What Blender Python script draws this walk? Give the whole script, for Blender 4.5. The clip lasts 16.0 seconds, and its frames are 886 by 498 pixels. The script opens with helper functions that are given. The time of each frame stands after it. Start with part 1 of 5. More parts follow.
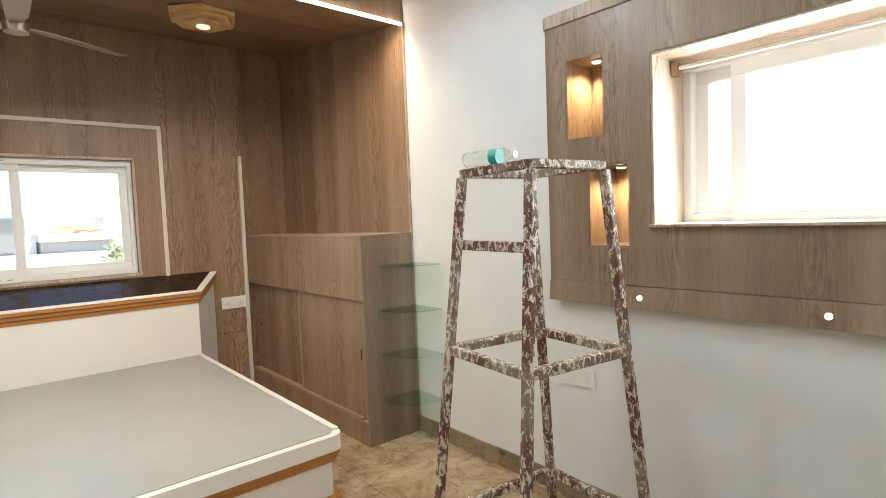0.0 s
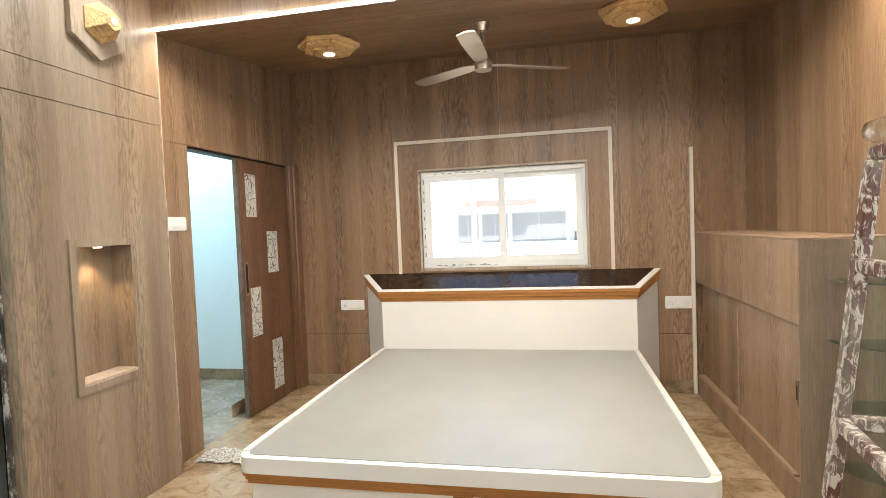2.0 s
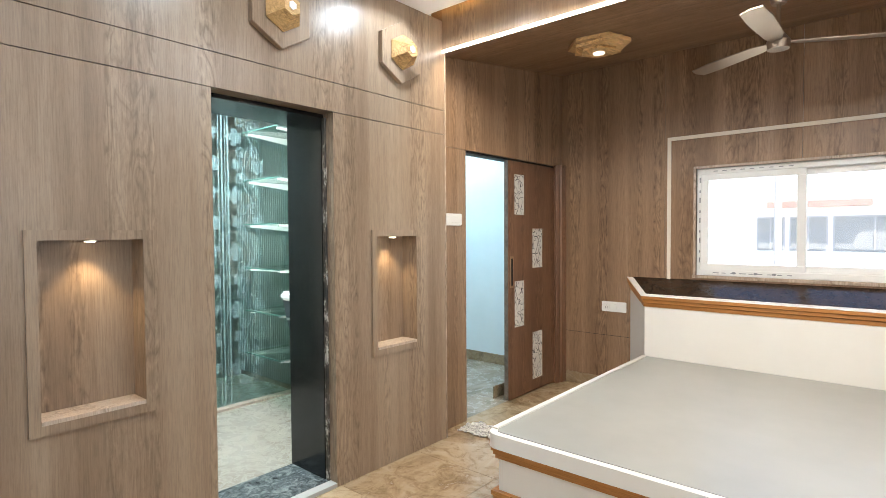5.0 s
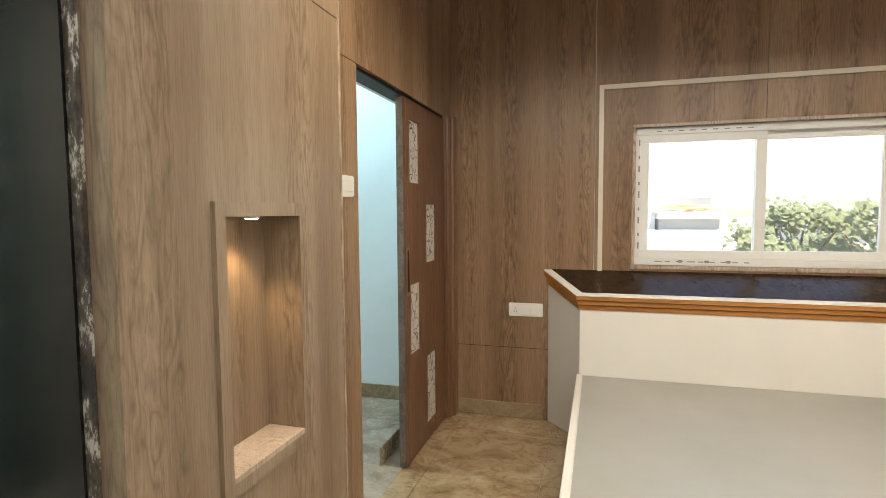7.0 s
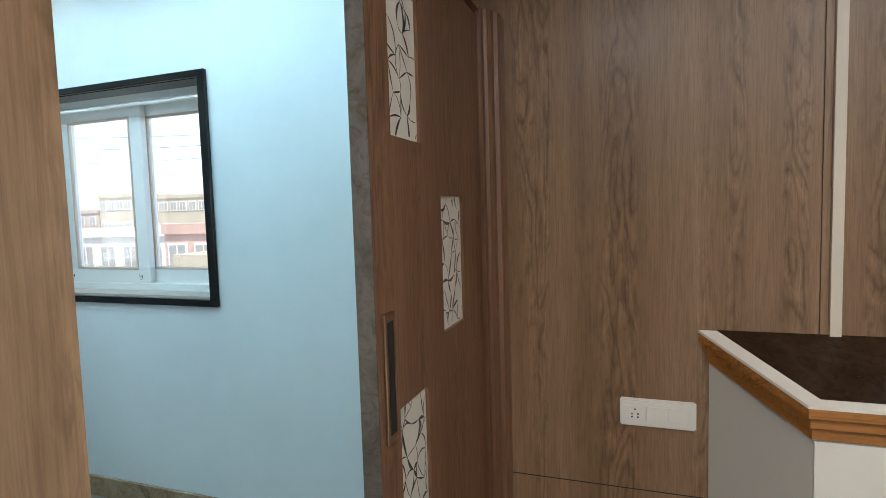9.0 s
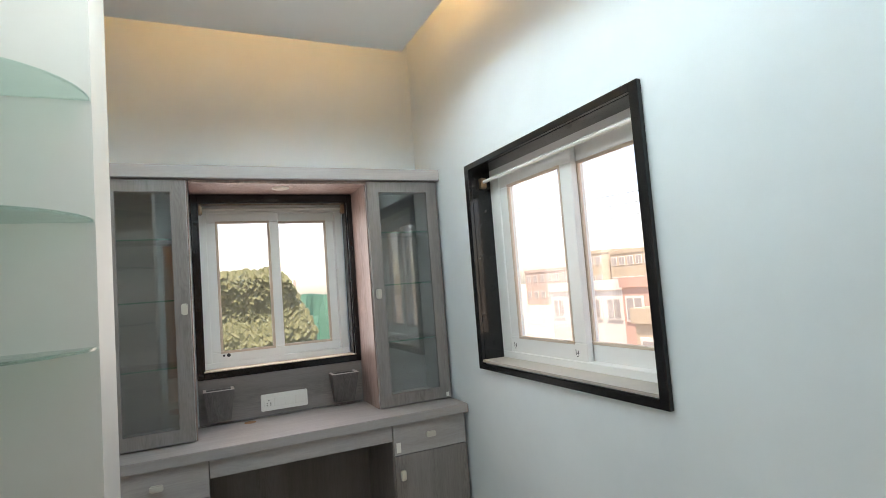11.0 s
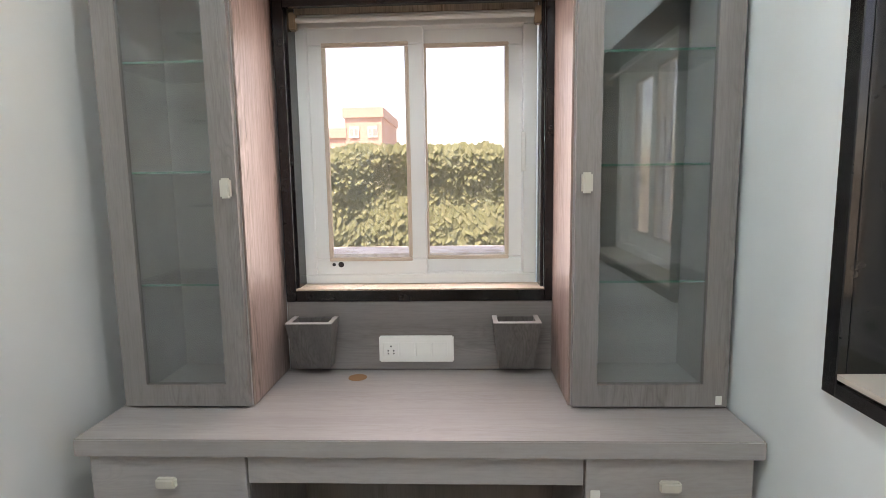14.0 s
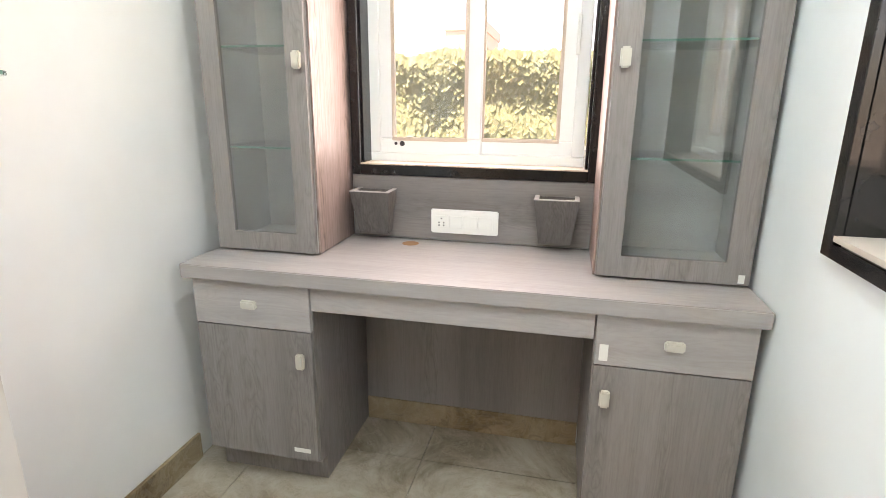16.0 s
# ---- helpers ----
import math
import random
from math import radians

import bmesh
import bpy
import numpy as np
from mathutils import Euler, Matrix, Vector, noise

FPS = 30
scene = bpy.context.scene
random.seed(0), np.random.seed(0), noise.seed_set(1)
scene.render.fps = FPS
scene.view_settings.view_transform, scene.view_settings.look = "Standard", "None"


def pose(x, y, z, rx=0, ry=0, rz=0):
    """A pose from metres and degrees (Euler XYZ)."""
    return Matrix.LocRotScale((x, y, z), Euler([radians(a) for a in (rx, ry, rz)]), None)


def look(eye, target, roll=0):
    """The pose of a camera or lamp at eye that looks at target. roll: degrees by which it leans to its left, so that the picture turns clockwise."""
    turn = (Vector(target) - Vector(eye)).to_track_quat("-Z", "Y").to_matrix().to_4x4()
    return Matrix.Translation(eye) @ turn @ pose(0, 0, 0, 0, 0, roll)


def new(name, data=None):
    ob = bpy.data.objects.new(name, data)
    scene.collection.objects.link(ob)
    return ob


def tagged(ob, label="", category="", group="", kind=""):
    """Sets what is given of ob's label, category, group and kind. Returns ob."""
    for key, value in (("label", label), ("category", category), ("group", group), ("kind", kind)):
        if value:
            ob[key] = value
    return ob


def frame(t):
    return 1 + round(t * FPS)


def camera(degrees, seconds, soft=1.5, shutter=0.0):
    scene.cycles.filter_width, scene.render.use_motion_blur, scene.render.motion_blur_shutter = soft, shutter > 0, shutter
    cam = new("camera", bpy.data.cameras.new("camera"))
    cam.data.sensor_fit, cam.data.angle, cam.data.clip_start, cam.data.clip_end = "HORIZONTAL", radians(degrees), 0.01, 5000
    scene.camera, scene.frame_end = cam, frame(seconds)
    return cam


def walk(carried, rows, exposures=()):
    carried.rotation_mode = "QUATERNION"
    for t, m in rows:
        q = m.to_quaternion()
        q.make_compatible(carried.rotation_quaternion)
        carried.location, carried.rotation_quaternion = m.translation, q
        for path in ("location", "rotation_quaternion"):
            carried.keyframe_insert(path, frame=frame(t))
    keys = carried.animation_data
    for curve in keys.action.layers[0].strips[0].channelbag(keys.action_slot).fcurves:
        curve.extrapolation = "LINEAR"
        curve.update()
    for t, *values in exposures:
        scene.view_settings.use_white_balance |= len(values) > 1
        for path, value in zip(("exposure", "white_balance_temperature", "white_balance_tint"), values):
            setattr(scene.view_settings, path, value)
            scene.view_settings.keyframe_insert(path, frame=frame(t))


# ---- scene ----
cam = camera(79.1, 16.0, soft=0.75)
PATH = [
    (0, (0.418, -0.021, 1.394), (1.715, 1.496, 1.276), -2.2),
    (0.5, (0.58, 0.174, 1.397), (1.482, 1.954, 1.267), -2.3),
    (1, (0.735, 0.247, 1.415), (1.204, 2.187, 1.292), -2.6),
    (1.5, (0.888, 0.167, 1.394), (0.887, 2.164, 1.296), -2.5),
    (2, (1.04, 0.006, 1.419), (0.632, 1.962, 1.338), -2.3),
    (2.5, (1.243, -0.054, 1.441), (0.507, 1.805, 1.401), -2.5),
    (3, (1.401, -0.185, 1.445), (0.435, 1.566, 1.413), -1.6),
    (3.5, (1.561, -0.255, 1.457), (0.391, 1.366, 1.417), -1.0),
    (4, (1.677, -0.263, 1.445), (0.348, 1.23, 1.406), -0.6),
    (4.2, (1.638, -0.231, 1.438), (0.278, 1.235, 1.399), -0.4),
    (6.3, (0.061, 0.555, 1.392), (-0.807, 2.352, 1.259), -0.2),
    (6.5, (-0.085, 0.667, 1.398), (-0.838, 2.514, 1.257), -0.2),
    (7, (-0.312, 1.039, 1.402), (-0.871, 2.954, 1.263), -0.4),
    (7.5, (-0.451, 1.49, 1.386), (-0.896, 3.435, 1.251), -0.7),
    (8, (-0.592, 1.948, 1.41), (-0.994, 3.901, 1.259), -0.7),
    (8.5, (-0.686, 2.387, 1.41), (-1.137, 4.33, 1.258), -1.1),
    (9, (-0.848, 2.809, 1.41), (-1.516, 4.688, 1.264), -1.7),
    (9.5, (-0.925, 3.083, 1.422), (-2.012, 4.759, 1.32), -3.5),
    (10, (-1.089, 3.273, 1.457), (-2.561, 4.626, 1.454), -4.9),
    (10.2, (-1.137, 3.316, 1.478), (-2.721, 4.537, 1.526), -5.4),
    (12.3, (-1.976, 3.617, 1.326), (-3.922, 4.071, 1.256), -1.7),
    (12.5, (-2.111, 3.677, 1.316), (-4.068, 4.071, 1.183), -1.6),
    (13, (-2.488, 3.738, 1.319), (-4.449, 4.036, 1.061), -1.0),
    (13.5, (-2.722, 3.898, 1.328), (-4.686, 4.035, 0.976), -1.1),
    (14, (-2.756, 3.993, 1.431), (-4.738, 3.909, 1.18), -0.9),
    (14.5, (-2.557, 4.132, 1.496), (-4.543, 3.925, 1.386), -0.7),
    (15, (-2.473, 4.192, 1.456), (-4.457, 3.946, 1.395), -0.3),
    (15.5, (-2.475, 4.18, 1.359), (-4.442, 3.905, 1.121), 0.4),
    (16, (-2.595, 4.174, 1.302), (-4.477, 3.749, 0.772), 0.5),
]
EXPOSURES = [(0, 2.15, 6400, 10), (0.5, 1.7, 6300, 10), (1.0, 1.5, 6200, 10), (1.5, 1.8, 6300, 10), (2.0, 2.5, 6350, 10), (2.5, 2.12, 6550, 10), (3.0, 2.1, 6400, 11), (3.5, 2.4, 6150, 12), (4.2, 2.58, 6100, 12), (6.3, 2.1, 6550, 10), (7.0, 2.1, 6850, 10), (7.5, 2.15, 6600, 10), (8.0, 2.2, 6150, 10), (8.5, 2.0, 6050, 10), (9.0, 1.68, 6050, 10), (9.6, 1.5, 6250, 13), (10.2, 1.5, 7100, 20), (12.3, 2.25, 8000, 32), (13.5, 2.45, 8100, 32), (14.5, 1.5, 8300, 33), (15.0, 1.48, 8400, 33), (15.5, 2.28, 8200, 33), (16, 2.92, 8500, 33)]
walk(cam, [(t, look(eye, target, roll)) for t, eye, target, roll in PATH], EXPOSURES)

# ---- world, sun and large lights ----
world = bpy.data.worlds.new("world")
scene.world = world
world.use_nodes = True
sky = world.node_tree.nodes.new("ShaderNodeTexSky")
sky.sky_type, sky.sun_disc = "NISHITA", False
sky.sun_elevation, sky.sun_rotation = radians(63), radians(122.5)
sky.dust_density = 1.5
world.node_tree.links.new(sky.outputs[0], world.node_tree.nodes["Background"].inputs[0])
world.node_tree.nodes["Background"].inputs[1].default_value = 0.15
sun = new("sun", bpy.data.lights.new("sun", "SUN"))
sun.data.energy, sun.data.angle, sun.data.color = 5.0, radians(0.6), (1, 0.95, 0.86)
sun.matrix_basis = look((0, 0, 0), (-math.sin(radians(122.5)), -math.cos(radians(122.5)), -1.96))


def area(name, eye, target, size, size_y, watts, color, spread=180):
    lamp = new(name, bpy.data.lights.new(name, "AREA"))
    lamp.data.shape, lamp.data.size, lamp.data.size_y = "RECTANGLE", size, size_y
    lamp.data.energy, lamp.data.color, lamp.data.spread = watts, color, radians(spread)
    lamp.matrix_basis = look(eye, target)
    return lamp


def spot(name, eye, target, watts, color, angle=90, radius=0.02, blend=0.6):
    lamp = new(name, bpy.data.lights.new(name, "SPOT"))
    lamp.data.energy, lamp.data.color, lamp.data.spot_size = watts, color, radians(angle)
    lamp.data.shadow_soft_size, lamp.data.spot_blend = radius, blend
    lamp.matrix_basis = look(eye, target)
    return lamp


DAY, WARM, COOL = (0.93, 0.97, 1.0), (1.0, 0.62, 0.28), (0.58, 0.88, 1.0)
area("east_window_light", (2.70, 0.45, 1.68), (-1, 0.45, 1.3), 1.1, 0.6, 4, DAY)
area("study_west_window_light", (-4.56, 3.84, 1.5), (-1, 3.84, 1.3), 0.7, 0.8, 1.6, DAY)


# ---- materials ----
def mat(name, color, rough=0.5, metal=0.0, **more):
    m = bpy.data.materials.new(name)
    m.use_nodes = True
    b = m.node_tree.nodes["Principled BSDF"]
    b.inputs["Base Color"].default_value = (*color, 1)
    b.inputs["Roughness"].default_value, b.inputs["Metallic"].default_value = rough, metal
    for key, value in more.items():
        b.inputs[key.replace("_", " ")].default_value = value
    return m


def node(m, kind, **values):
    n = m.node_tree.nodes.new(kind)
    for key, value in values.items():
        n.inputs[key].default_value = value
    return n


def link(m, a, b):
    m.node_tree.links.new(a, b)


def ramp(m, source, stops):
    r = m.node_tree.nodes.new("ShaderNodeValToRGB")
    while len(r.color_ramp.elements) < len(stops):
        r.color_ramp.elements.new(0.5)
    for e, (at, c) in zip(r.color_ramp.elements, stops):
        e.position, e.color = at, (*c, 1)
    link(m, source, r.inputs[0])
    return r


def place(m, scale, shift=(0, 0, 0)):
    geo = m.node_tree.nodes.new("ShaderNodeNewGeometry")
    mp = node(m, "ShaderNodeMapping", Scale=scale, Location=shift)
    link(m, geo.outputs["Position"], mp.inputs["Vector"])
    return mp.outputs["Vector"]


def bump(m, height, strength, distance=0.01):
    b = node(m, "ShaderNodeBump", Strength=strength, Distance=distance)
    link(m, height, b.inputs["Height"])
    link(m, b.outputs["Normal"], m.node_tree.nodes["Principled BSDF"].inputs["Normal"])


def mixed(m, a, b, factor, blend="MIX"):
    x = m.node_tree.nodes.new("ShaderNodeMix")
    x.data_type, x.blend_type = "RGBA", blend
    for socket, value in ((x.inputs[0], factor), (x.inputs[6], a), (x.inputs[7], b)):
        if isinstance(value, bpy.types.NodeSocket):
            link(m, value, socket)
        else:
            socket.default_value = value if isinstance(value, float) else (*value, 1)
    return x.outputs[2]


def wood(name, dark, mid, light, rough=0.42, grain=(1, 1, 1), shift=(0, 0, 0), ring=1.0, strong=0.75):
    """Veneer: straight streaks with columns of flame figure; grain runs along the axis whose factor in grain is small."""
    m = mat(name, mid, rough)
    base = m.node_tree.nodes["Principled BSDF"]

    def field(across, along, off, **values):
        n = node(m, "ShaderNodeTexNoise", Scale=1.0, **values)
        link(m, place(m, tuple(across if g > 1 else along for g in grain), (shift[0] + off, shift[1] + off * 0.7, shift[2] + off * 0.3)), n.inputs["Vector"])
        return n.outputs[0]

    broad = field(5.5, 0.22, 0.0, Detail=5.0, Roughness=0.6, Distortion=0.2)
    c1 = ramp(m, broad, [(0.34, dark), (0.5, mid), (0.66, light)])
    # flame figure: contour lines of a lengthened noise, shown in narrow columns only
    figure = field(10.0 * ring, 1.7 * ring, 3.1, Detail=2.0, Roughness=0.5, Distortion=0.5)
    times = node(m, "ShaderNodeMath")
    times.operation = "MULTIPLY"
    times.inputs[1].default_value = 22.0
    link(m, figure, times.inputs[0])
    fold = node(m, "ShaderNodeMath")
    fold.operation = "PINGPONG"
    fold.inputs[1].default_value = 1.0
    link(m, times.outputs[0], fold.inputs[0])
    c2 = ramp(m, fold.outputs[0], [(0.0, (0.56, 0.52, 0.48)), (0.35, (0.95, 0.95, 0.94)), (0.8, (1.06, 1.06, 1.05)), (1.0, (1.25, 1.25, 1.24))])
    column = field(7.0, 0.16, 9.0, Detail=1.0, Roughness=0.4)
    where = ramp(m, column, [(0.505, (0.05,) * 3), (0.585, (min(1.0, strong * 1.15),) * 3), (0.74, (strong * 0.5,) * 3)])
    fine = field(210.0, 7.0, 1.0, Detail=4.0, Roughness=0.7)
    c3 = ramp(m, fine, [(0.34, (0.68, 0.66, 0.64)), (0.52, (1, 1, 1)), (0.72, (1.18, 1.18, 1.18))])
    speck = field(60.0, 16.0, 5.0, Detail=3.0, Roughness=0.6, Distortion=0.6)
    c4 = ramp(m, speck, [(0.36, (0.74, 0.72, 0.70)), (0.5, (1, 1, 1)), (0.66, (1.12, 1.12, 1.12))])
    a = mixed(m, c1.outputs[0], c2.outputs[0], where.outputs[0], "MULTIPLY")
    b = mixed(m, a, c4.outputs[0], where.outputs[0], "MULTIPLY")
    b = mixed(m, b, c4.outputs[0], strong * 0.3, "MULTIPLY")
    c = mixed(m, b, c3.outputs[0], strong, "MULTIPLY")
    link(m, c, base.inputs["Base Color"])
    r = ramp(m, fine, [(0.3, (rough + 0.1,) * 3), (0.7, (rough - 0.06,) * 3)])
    link(m, r.outputs[0], base.inputs["Roughness"])
    bump(m, fine, 0.12, 0.002)
    return m


def paint(name, color, rough=0.6, amount=0.06, scale=6.0):
    m = mat(name, color, rough)
    n1 = node(m, "ShaderNodeTexNoise", Scale=scale * 0.3, Detail=4.0, Roughness=0.6)
    link(m, place(m, (1, 1, 1)), n1.inputs["Vector"])
    n2 = node(m, "ShaderNodeTexNoise", Scale=scale * 40, Detail=3.0)
    link(m, place(m, (1, 1, 1)), n2.inputs["Vector"])
    r = ramp(m, n1.outputs[0], [(0.3, tuple(c * (1 - amount) for c in color)), (0.7, tuple(min(1, c * (1 + amount * 0.5)) for c in color))])
    link(m, r.outputs[0], m.node_tree.nodes["Principled BSDF"].inputs["Base Color"])
    bump(m, n2.outputs[0], 0.06, 0.002)
    return m


def marble(name, colors, rough, scale=1.0, warp=1.2):
    m = mat(name, colors[1], rough)
    v = place(m, (scale,) * 3)
    n1 = node(m, "ShaderNodeTexNoise", Scale=2.4, Detail=9.0, Roughness=0.66, Distortion=warp)
    link(m, v, n1.inputs["Vector"])
    n2 = node(m, "ShaderNodeTexNoise", Scale=7.0, Detail=8.0, Roughness=0.7, Distortion=2.0)
    link(m, v, n2.inputs["Vector"])
    c1 = ramp(m, n1.outputs[0], [(0.30, colors[0]), (0.48, colors[1]), (0.70, colors[2])])
    c2 = ramp(m, n2.outputs[0], [(0.36, (0.62, 0.55, 0.46)), (0.50, (1, 1, 1)), (0.75, (1.08, 1.08, 1.08))])
    link(m, mixed(m, c1.outputs[0], c2.outputs[0], 0.8, "MULTIPLY"), m.node_tree.nodes["Principled BSDF"].inputs["Base Color"])
    r = ramp(m, n2.outputs[0], [(0.3, (rough + 0.15,) * 3), (0.7, (rough,) * 3)])
    link(m, r.outputs[0], m.node_tree.nodes["Principled BSDF"].inputs["Roughness"])
    return m


def glow(name, color, strength):
    m = mat(name, (0.8, 0.8, 0.8), 0.5)
    b = m.node_tree.nodes["Principled BSDF"]
    b.inputs["Emission Color"].default_value, b.inputs["Emission Strength"].default_value = (*color, 1), strength
    return m


def glass(name, color=(1, 1, 1), rough=0.0, sheen=0.035, dust=0.0):
    m = bpy.data.materials.new(name)
    m.use_nodes = True
    t = m.node_tree
    t.nodes.remove(t.nodes["Principled BSDF"])
    clear = t.nodes.new("ShaderNodeBsdfTransparent")
    clear.inputs[0].default_value = (*color, 1)
    shine = t.nodes.new("ShaderNodeBsdfGlossy")
    shine.inputs["Roughness"].default_value = rough
    lw = t.nodes.new("ShaderNodeLayerWeight")
    lw.inputs[0].default_value = 0.5
    power = t.nodes.new("ShaderNodeMath")
    power.operation = "POWER"
    power.inputs[1].default_value = 4.0
    t.links.new(lw.outputs["Facing"], power.inputs[0])
    fres = t.nodes.new("ShaderNodeMath")
    fres.operation = "MULTIPLY_ADD"
    fres.inputs[1].default_value, fres.inputs[2].default_value = 0.8, sheen
    t.links.new(power.outputs[0], fres.inputs[0])
    x = t.nodes.new("ShaderNodeMixShader")
    t.links.new(fres.outputs[0], x.inputs[0])
    t.links.new(clear.outputs[0], x.inputs[1])
    t.links.new(shine.outputs[0], x.inputs[2])
    last = x
    if dust:
        film = t.nodes.new("ShaderNodeBsdfTranslucent")
        film.inputs[0].default_value = (0.85, 0.80, 0.70, 1)
        last = t.nodes.new("ShaderNodeMixShader")
        last.inputs[0].default_value = dust
        t.links.new(x.outputs[0], last.inputs[1])
        t.links.new(film.outputs[0], last.inputs[2])
    t.links.new(last.outputs[0], t.nodes["Material Output"].inputs[0])
    return m


V = (7, 7, 0.55)      # upright grain
HX = (0.55, 7, 7)     # grain along x
HY = (7, 0.55, 7)     # grain along y
VENEER = wood("walnut_veneer", (0.205, 0.122, 0.067), (0.275, 0.173, 0.101), (0.345, 0.230, 0.145), 0.34, V, (2.6, 0.4, 0), 0.9, 0.74)
VENEER_PALE = wood("ash_veneer", (0.215, 0.145, 0.092), (0.285, 0.203, 0.135), (0.35, 0.262, 0.182), 0.33, V, (4, 2, 1), 1.0, 0.58)
VENEER_X = wood("veneer_flat", (0.20, 0.115, 0.06), (0.26, 0.155, 0.085), (0.33, 0.205, 0.12), 0.40, HX)
DOOR_WOOD = wood("door_veneer", (0.13, 0.064, 0.034), (0.175, 0.09, 0.049), (0.225, 0.122, 0.07), 0.36, V, (1, 5, 2), 1.2, 0.7)
GREY_WOOD = wood("grey_oak_laminate", (0.182, 0.162, 0.154), (0.220, 0.198, 0.190), (0.255, 0.232, 0.224), 0.45, V, (2, 2, 2), 1.6, 0.28)
GREY_WOOD_Y = wood("grey_oak_worktop", (0.27, 0.248, 0.238), (0.315, 0.292, 0.283), (0.36, 0.333, 0.324), 0.42, HY, (1, 2, 2), 1.6, 0.12)
LOWER_WOOD = wood("grey_oak_back_panel", (0.165, 0.147, 0.14), (0.195, 0.176, 0.168), (0.23, 0.208, 0.2), 0.45, HY, (5, 3, 2), 1.6, 0.3)
GREY_FRONT = wood("grey_drawer_front", (0.32, 0.295, 0.285), (0.38, 0.355, 0.345), (0.42, 0.395, 0.385), 0.45, HY, (7, 2, 2), 1.6, 0.12)
TRIM_WOOD = wood("orange_teak_moulding", (0.36, 0.15, 0.035), (0.46, 0.20, 0.05), (0.55, 0.26, 0.075), 0.35, HX)
PINE = wood("pine_block", (0.48, 0.29, 0.11), (0.60, 0.39, 0.17), (0.70, 0.49, 0.24), 0.45, (5, 0.8, 5))
LINING = wood("pale_jamb_lining", (0.44, 0.34, 0.26), (0.50, 0.40, 0.31), (0.56, 0.46, 0.37), 0.45, V)
WALL_WHITE = paint("white_wall_paint", (0.78, 0.78, 0.76), 0.62)
WALL_BLUE = paint("cool_white_wall_paint", (0.70, 0.77, 0.79), 0.6)
CEIL_WHITE = paint("ceiling_paint", (0.82, 0.81, 0.79), 0.7, 0.03)
BED_WHITE = paint("white_lacquer", (0.80, 0.78, 0.73), 0.35, 0.04)
BED_GREY = paint("grey_laminate_board", (0.37, 0.372, 0.345), 0.36, 0.12, 4.0)
# Same white as the front board; the side's shade is in the colour.
BED_SIDE = paint("shaded_headboard_white", (0.66, 0.65, 0.62), 0.4, 0.04)
UPVC = paint("white_upvc", (0.80, 0.80, 0.78), 0.3, 0.03)
PLASTIC = paint("white_plastic", (0.80, 0.79, 0.75), 0.25, 0.02)
KNOB = paint("cream_plastic_knob", (0.55, 0.52, 0.455), 0.3, 0.03)
DARK_LINE = mat("dark_gap", (0.015, 0.013, 0.012), 0.6)
INK = mat("black_ink", (0.02, 0.02, 0.025), 0.5)
BLACK_STONE = marble("black_granite", [(0.004, 0.004, 0.005), (0.008, 0.008, 0.009), (0.02, 0.02, 0.02)], 0.08, 6)
SPECKLED = marble("speckled_dark_granite", [(0.02, 0.022, 0.022), (0.10, 0.115, 0.115), (0.34, 0.36, 0.35)], 0.15, 9)
BLACK_TOP = marble("black_glass_top", [(0.026, 0.015, 0.009), (0.034, 0.02, 0.0125), (0.046, 0.028, 0.018)], 0.14, 3)
BLACK_TOP.node_tree.nodes["Principled BSDF"].inputs["Specular IOR Level"].default_value = 0.22
FLOOR = marble("beige_marble_tile", [(0.21, 0.14, 0.07), (0.39, 0.285, 0.17), (0.52, 0.425, 0.30)], 0.14, 1.0)
SKIRT = marble("brown_marble_skirting", [(0.13, 0.085, 0.045), (0.27, 0.20, 0.12), (0.38, 0.30, 0.20)], 0.2, 2.0)
GREY_FLOOR = marble("grey_marble_tile", [(0.18, 0.145, 0.10), (0.34, 0.30, 0.24), (0.46, 0.42, 0.35)], 0.18, 1.2)
BATH_FLOOR = marble("beige_bathroom_stone", [(0.30, 0.25, 0.19), (0.42, 0.37, 0.30), (0.50, 0.45, 0.38)], 0.2, 1.2)
JOINT = mat("tile_joint", (0.40, 0.36, 0.29), 0.8)
STEEL = mat("brushed_steel", (0.62, 0.60, 0.56), 0.28, 1.0)
BRASS = mat("bronze_pull", (0.42, 0.30, 0.20), 0.35, 1.0)
FAN_METAL = mat("champagne_fan_metal", (0.40, 0.34, 0.28), 0.32, 0.9)
PANE = glass("window_glass", (0.97, 0.99, 0.98), dust=0.04)
SMOKED = glass("grey_tinted_glass", (0.93, 0.96, 0.955), 0.0, 0.10)
SHELF_GLASS = glass("green_shelf_glass", (0.84, 0.94, 0.905), 0.02, 0.10)
GLASS_EDGE = mat("green_glass_edge", (0.10, 0.24, 0.19), 0.08)
CLEAR_GLASS = glass("clear_cabinet_glass", (0.93, 0.965, 0.955))
STRIP = paint("pale_strip_paint", (0.74, 0.68, 0.58), 0.4, 0.04)
LED = glow("led_strip_glow", (1.0, 0.90, 0.78), 3.6)
LED_WARM = glow("warm_spot_glow", (1.0, 0.82, 0.55), 4.0)
LENS_DIM = glow("dim_lamp_lens", (1.0, 0.86, 0.66), 0.25)
LED_COOL = glow("downlight_glow", (0.9, 0.97, 1.0), 6.0)


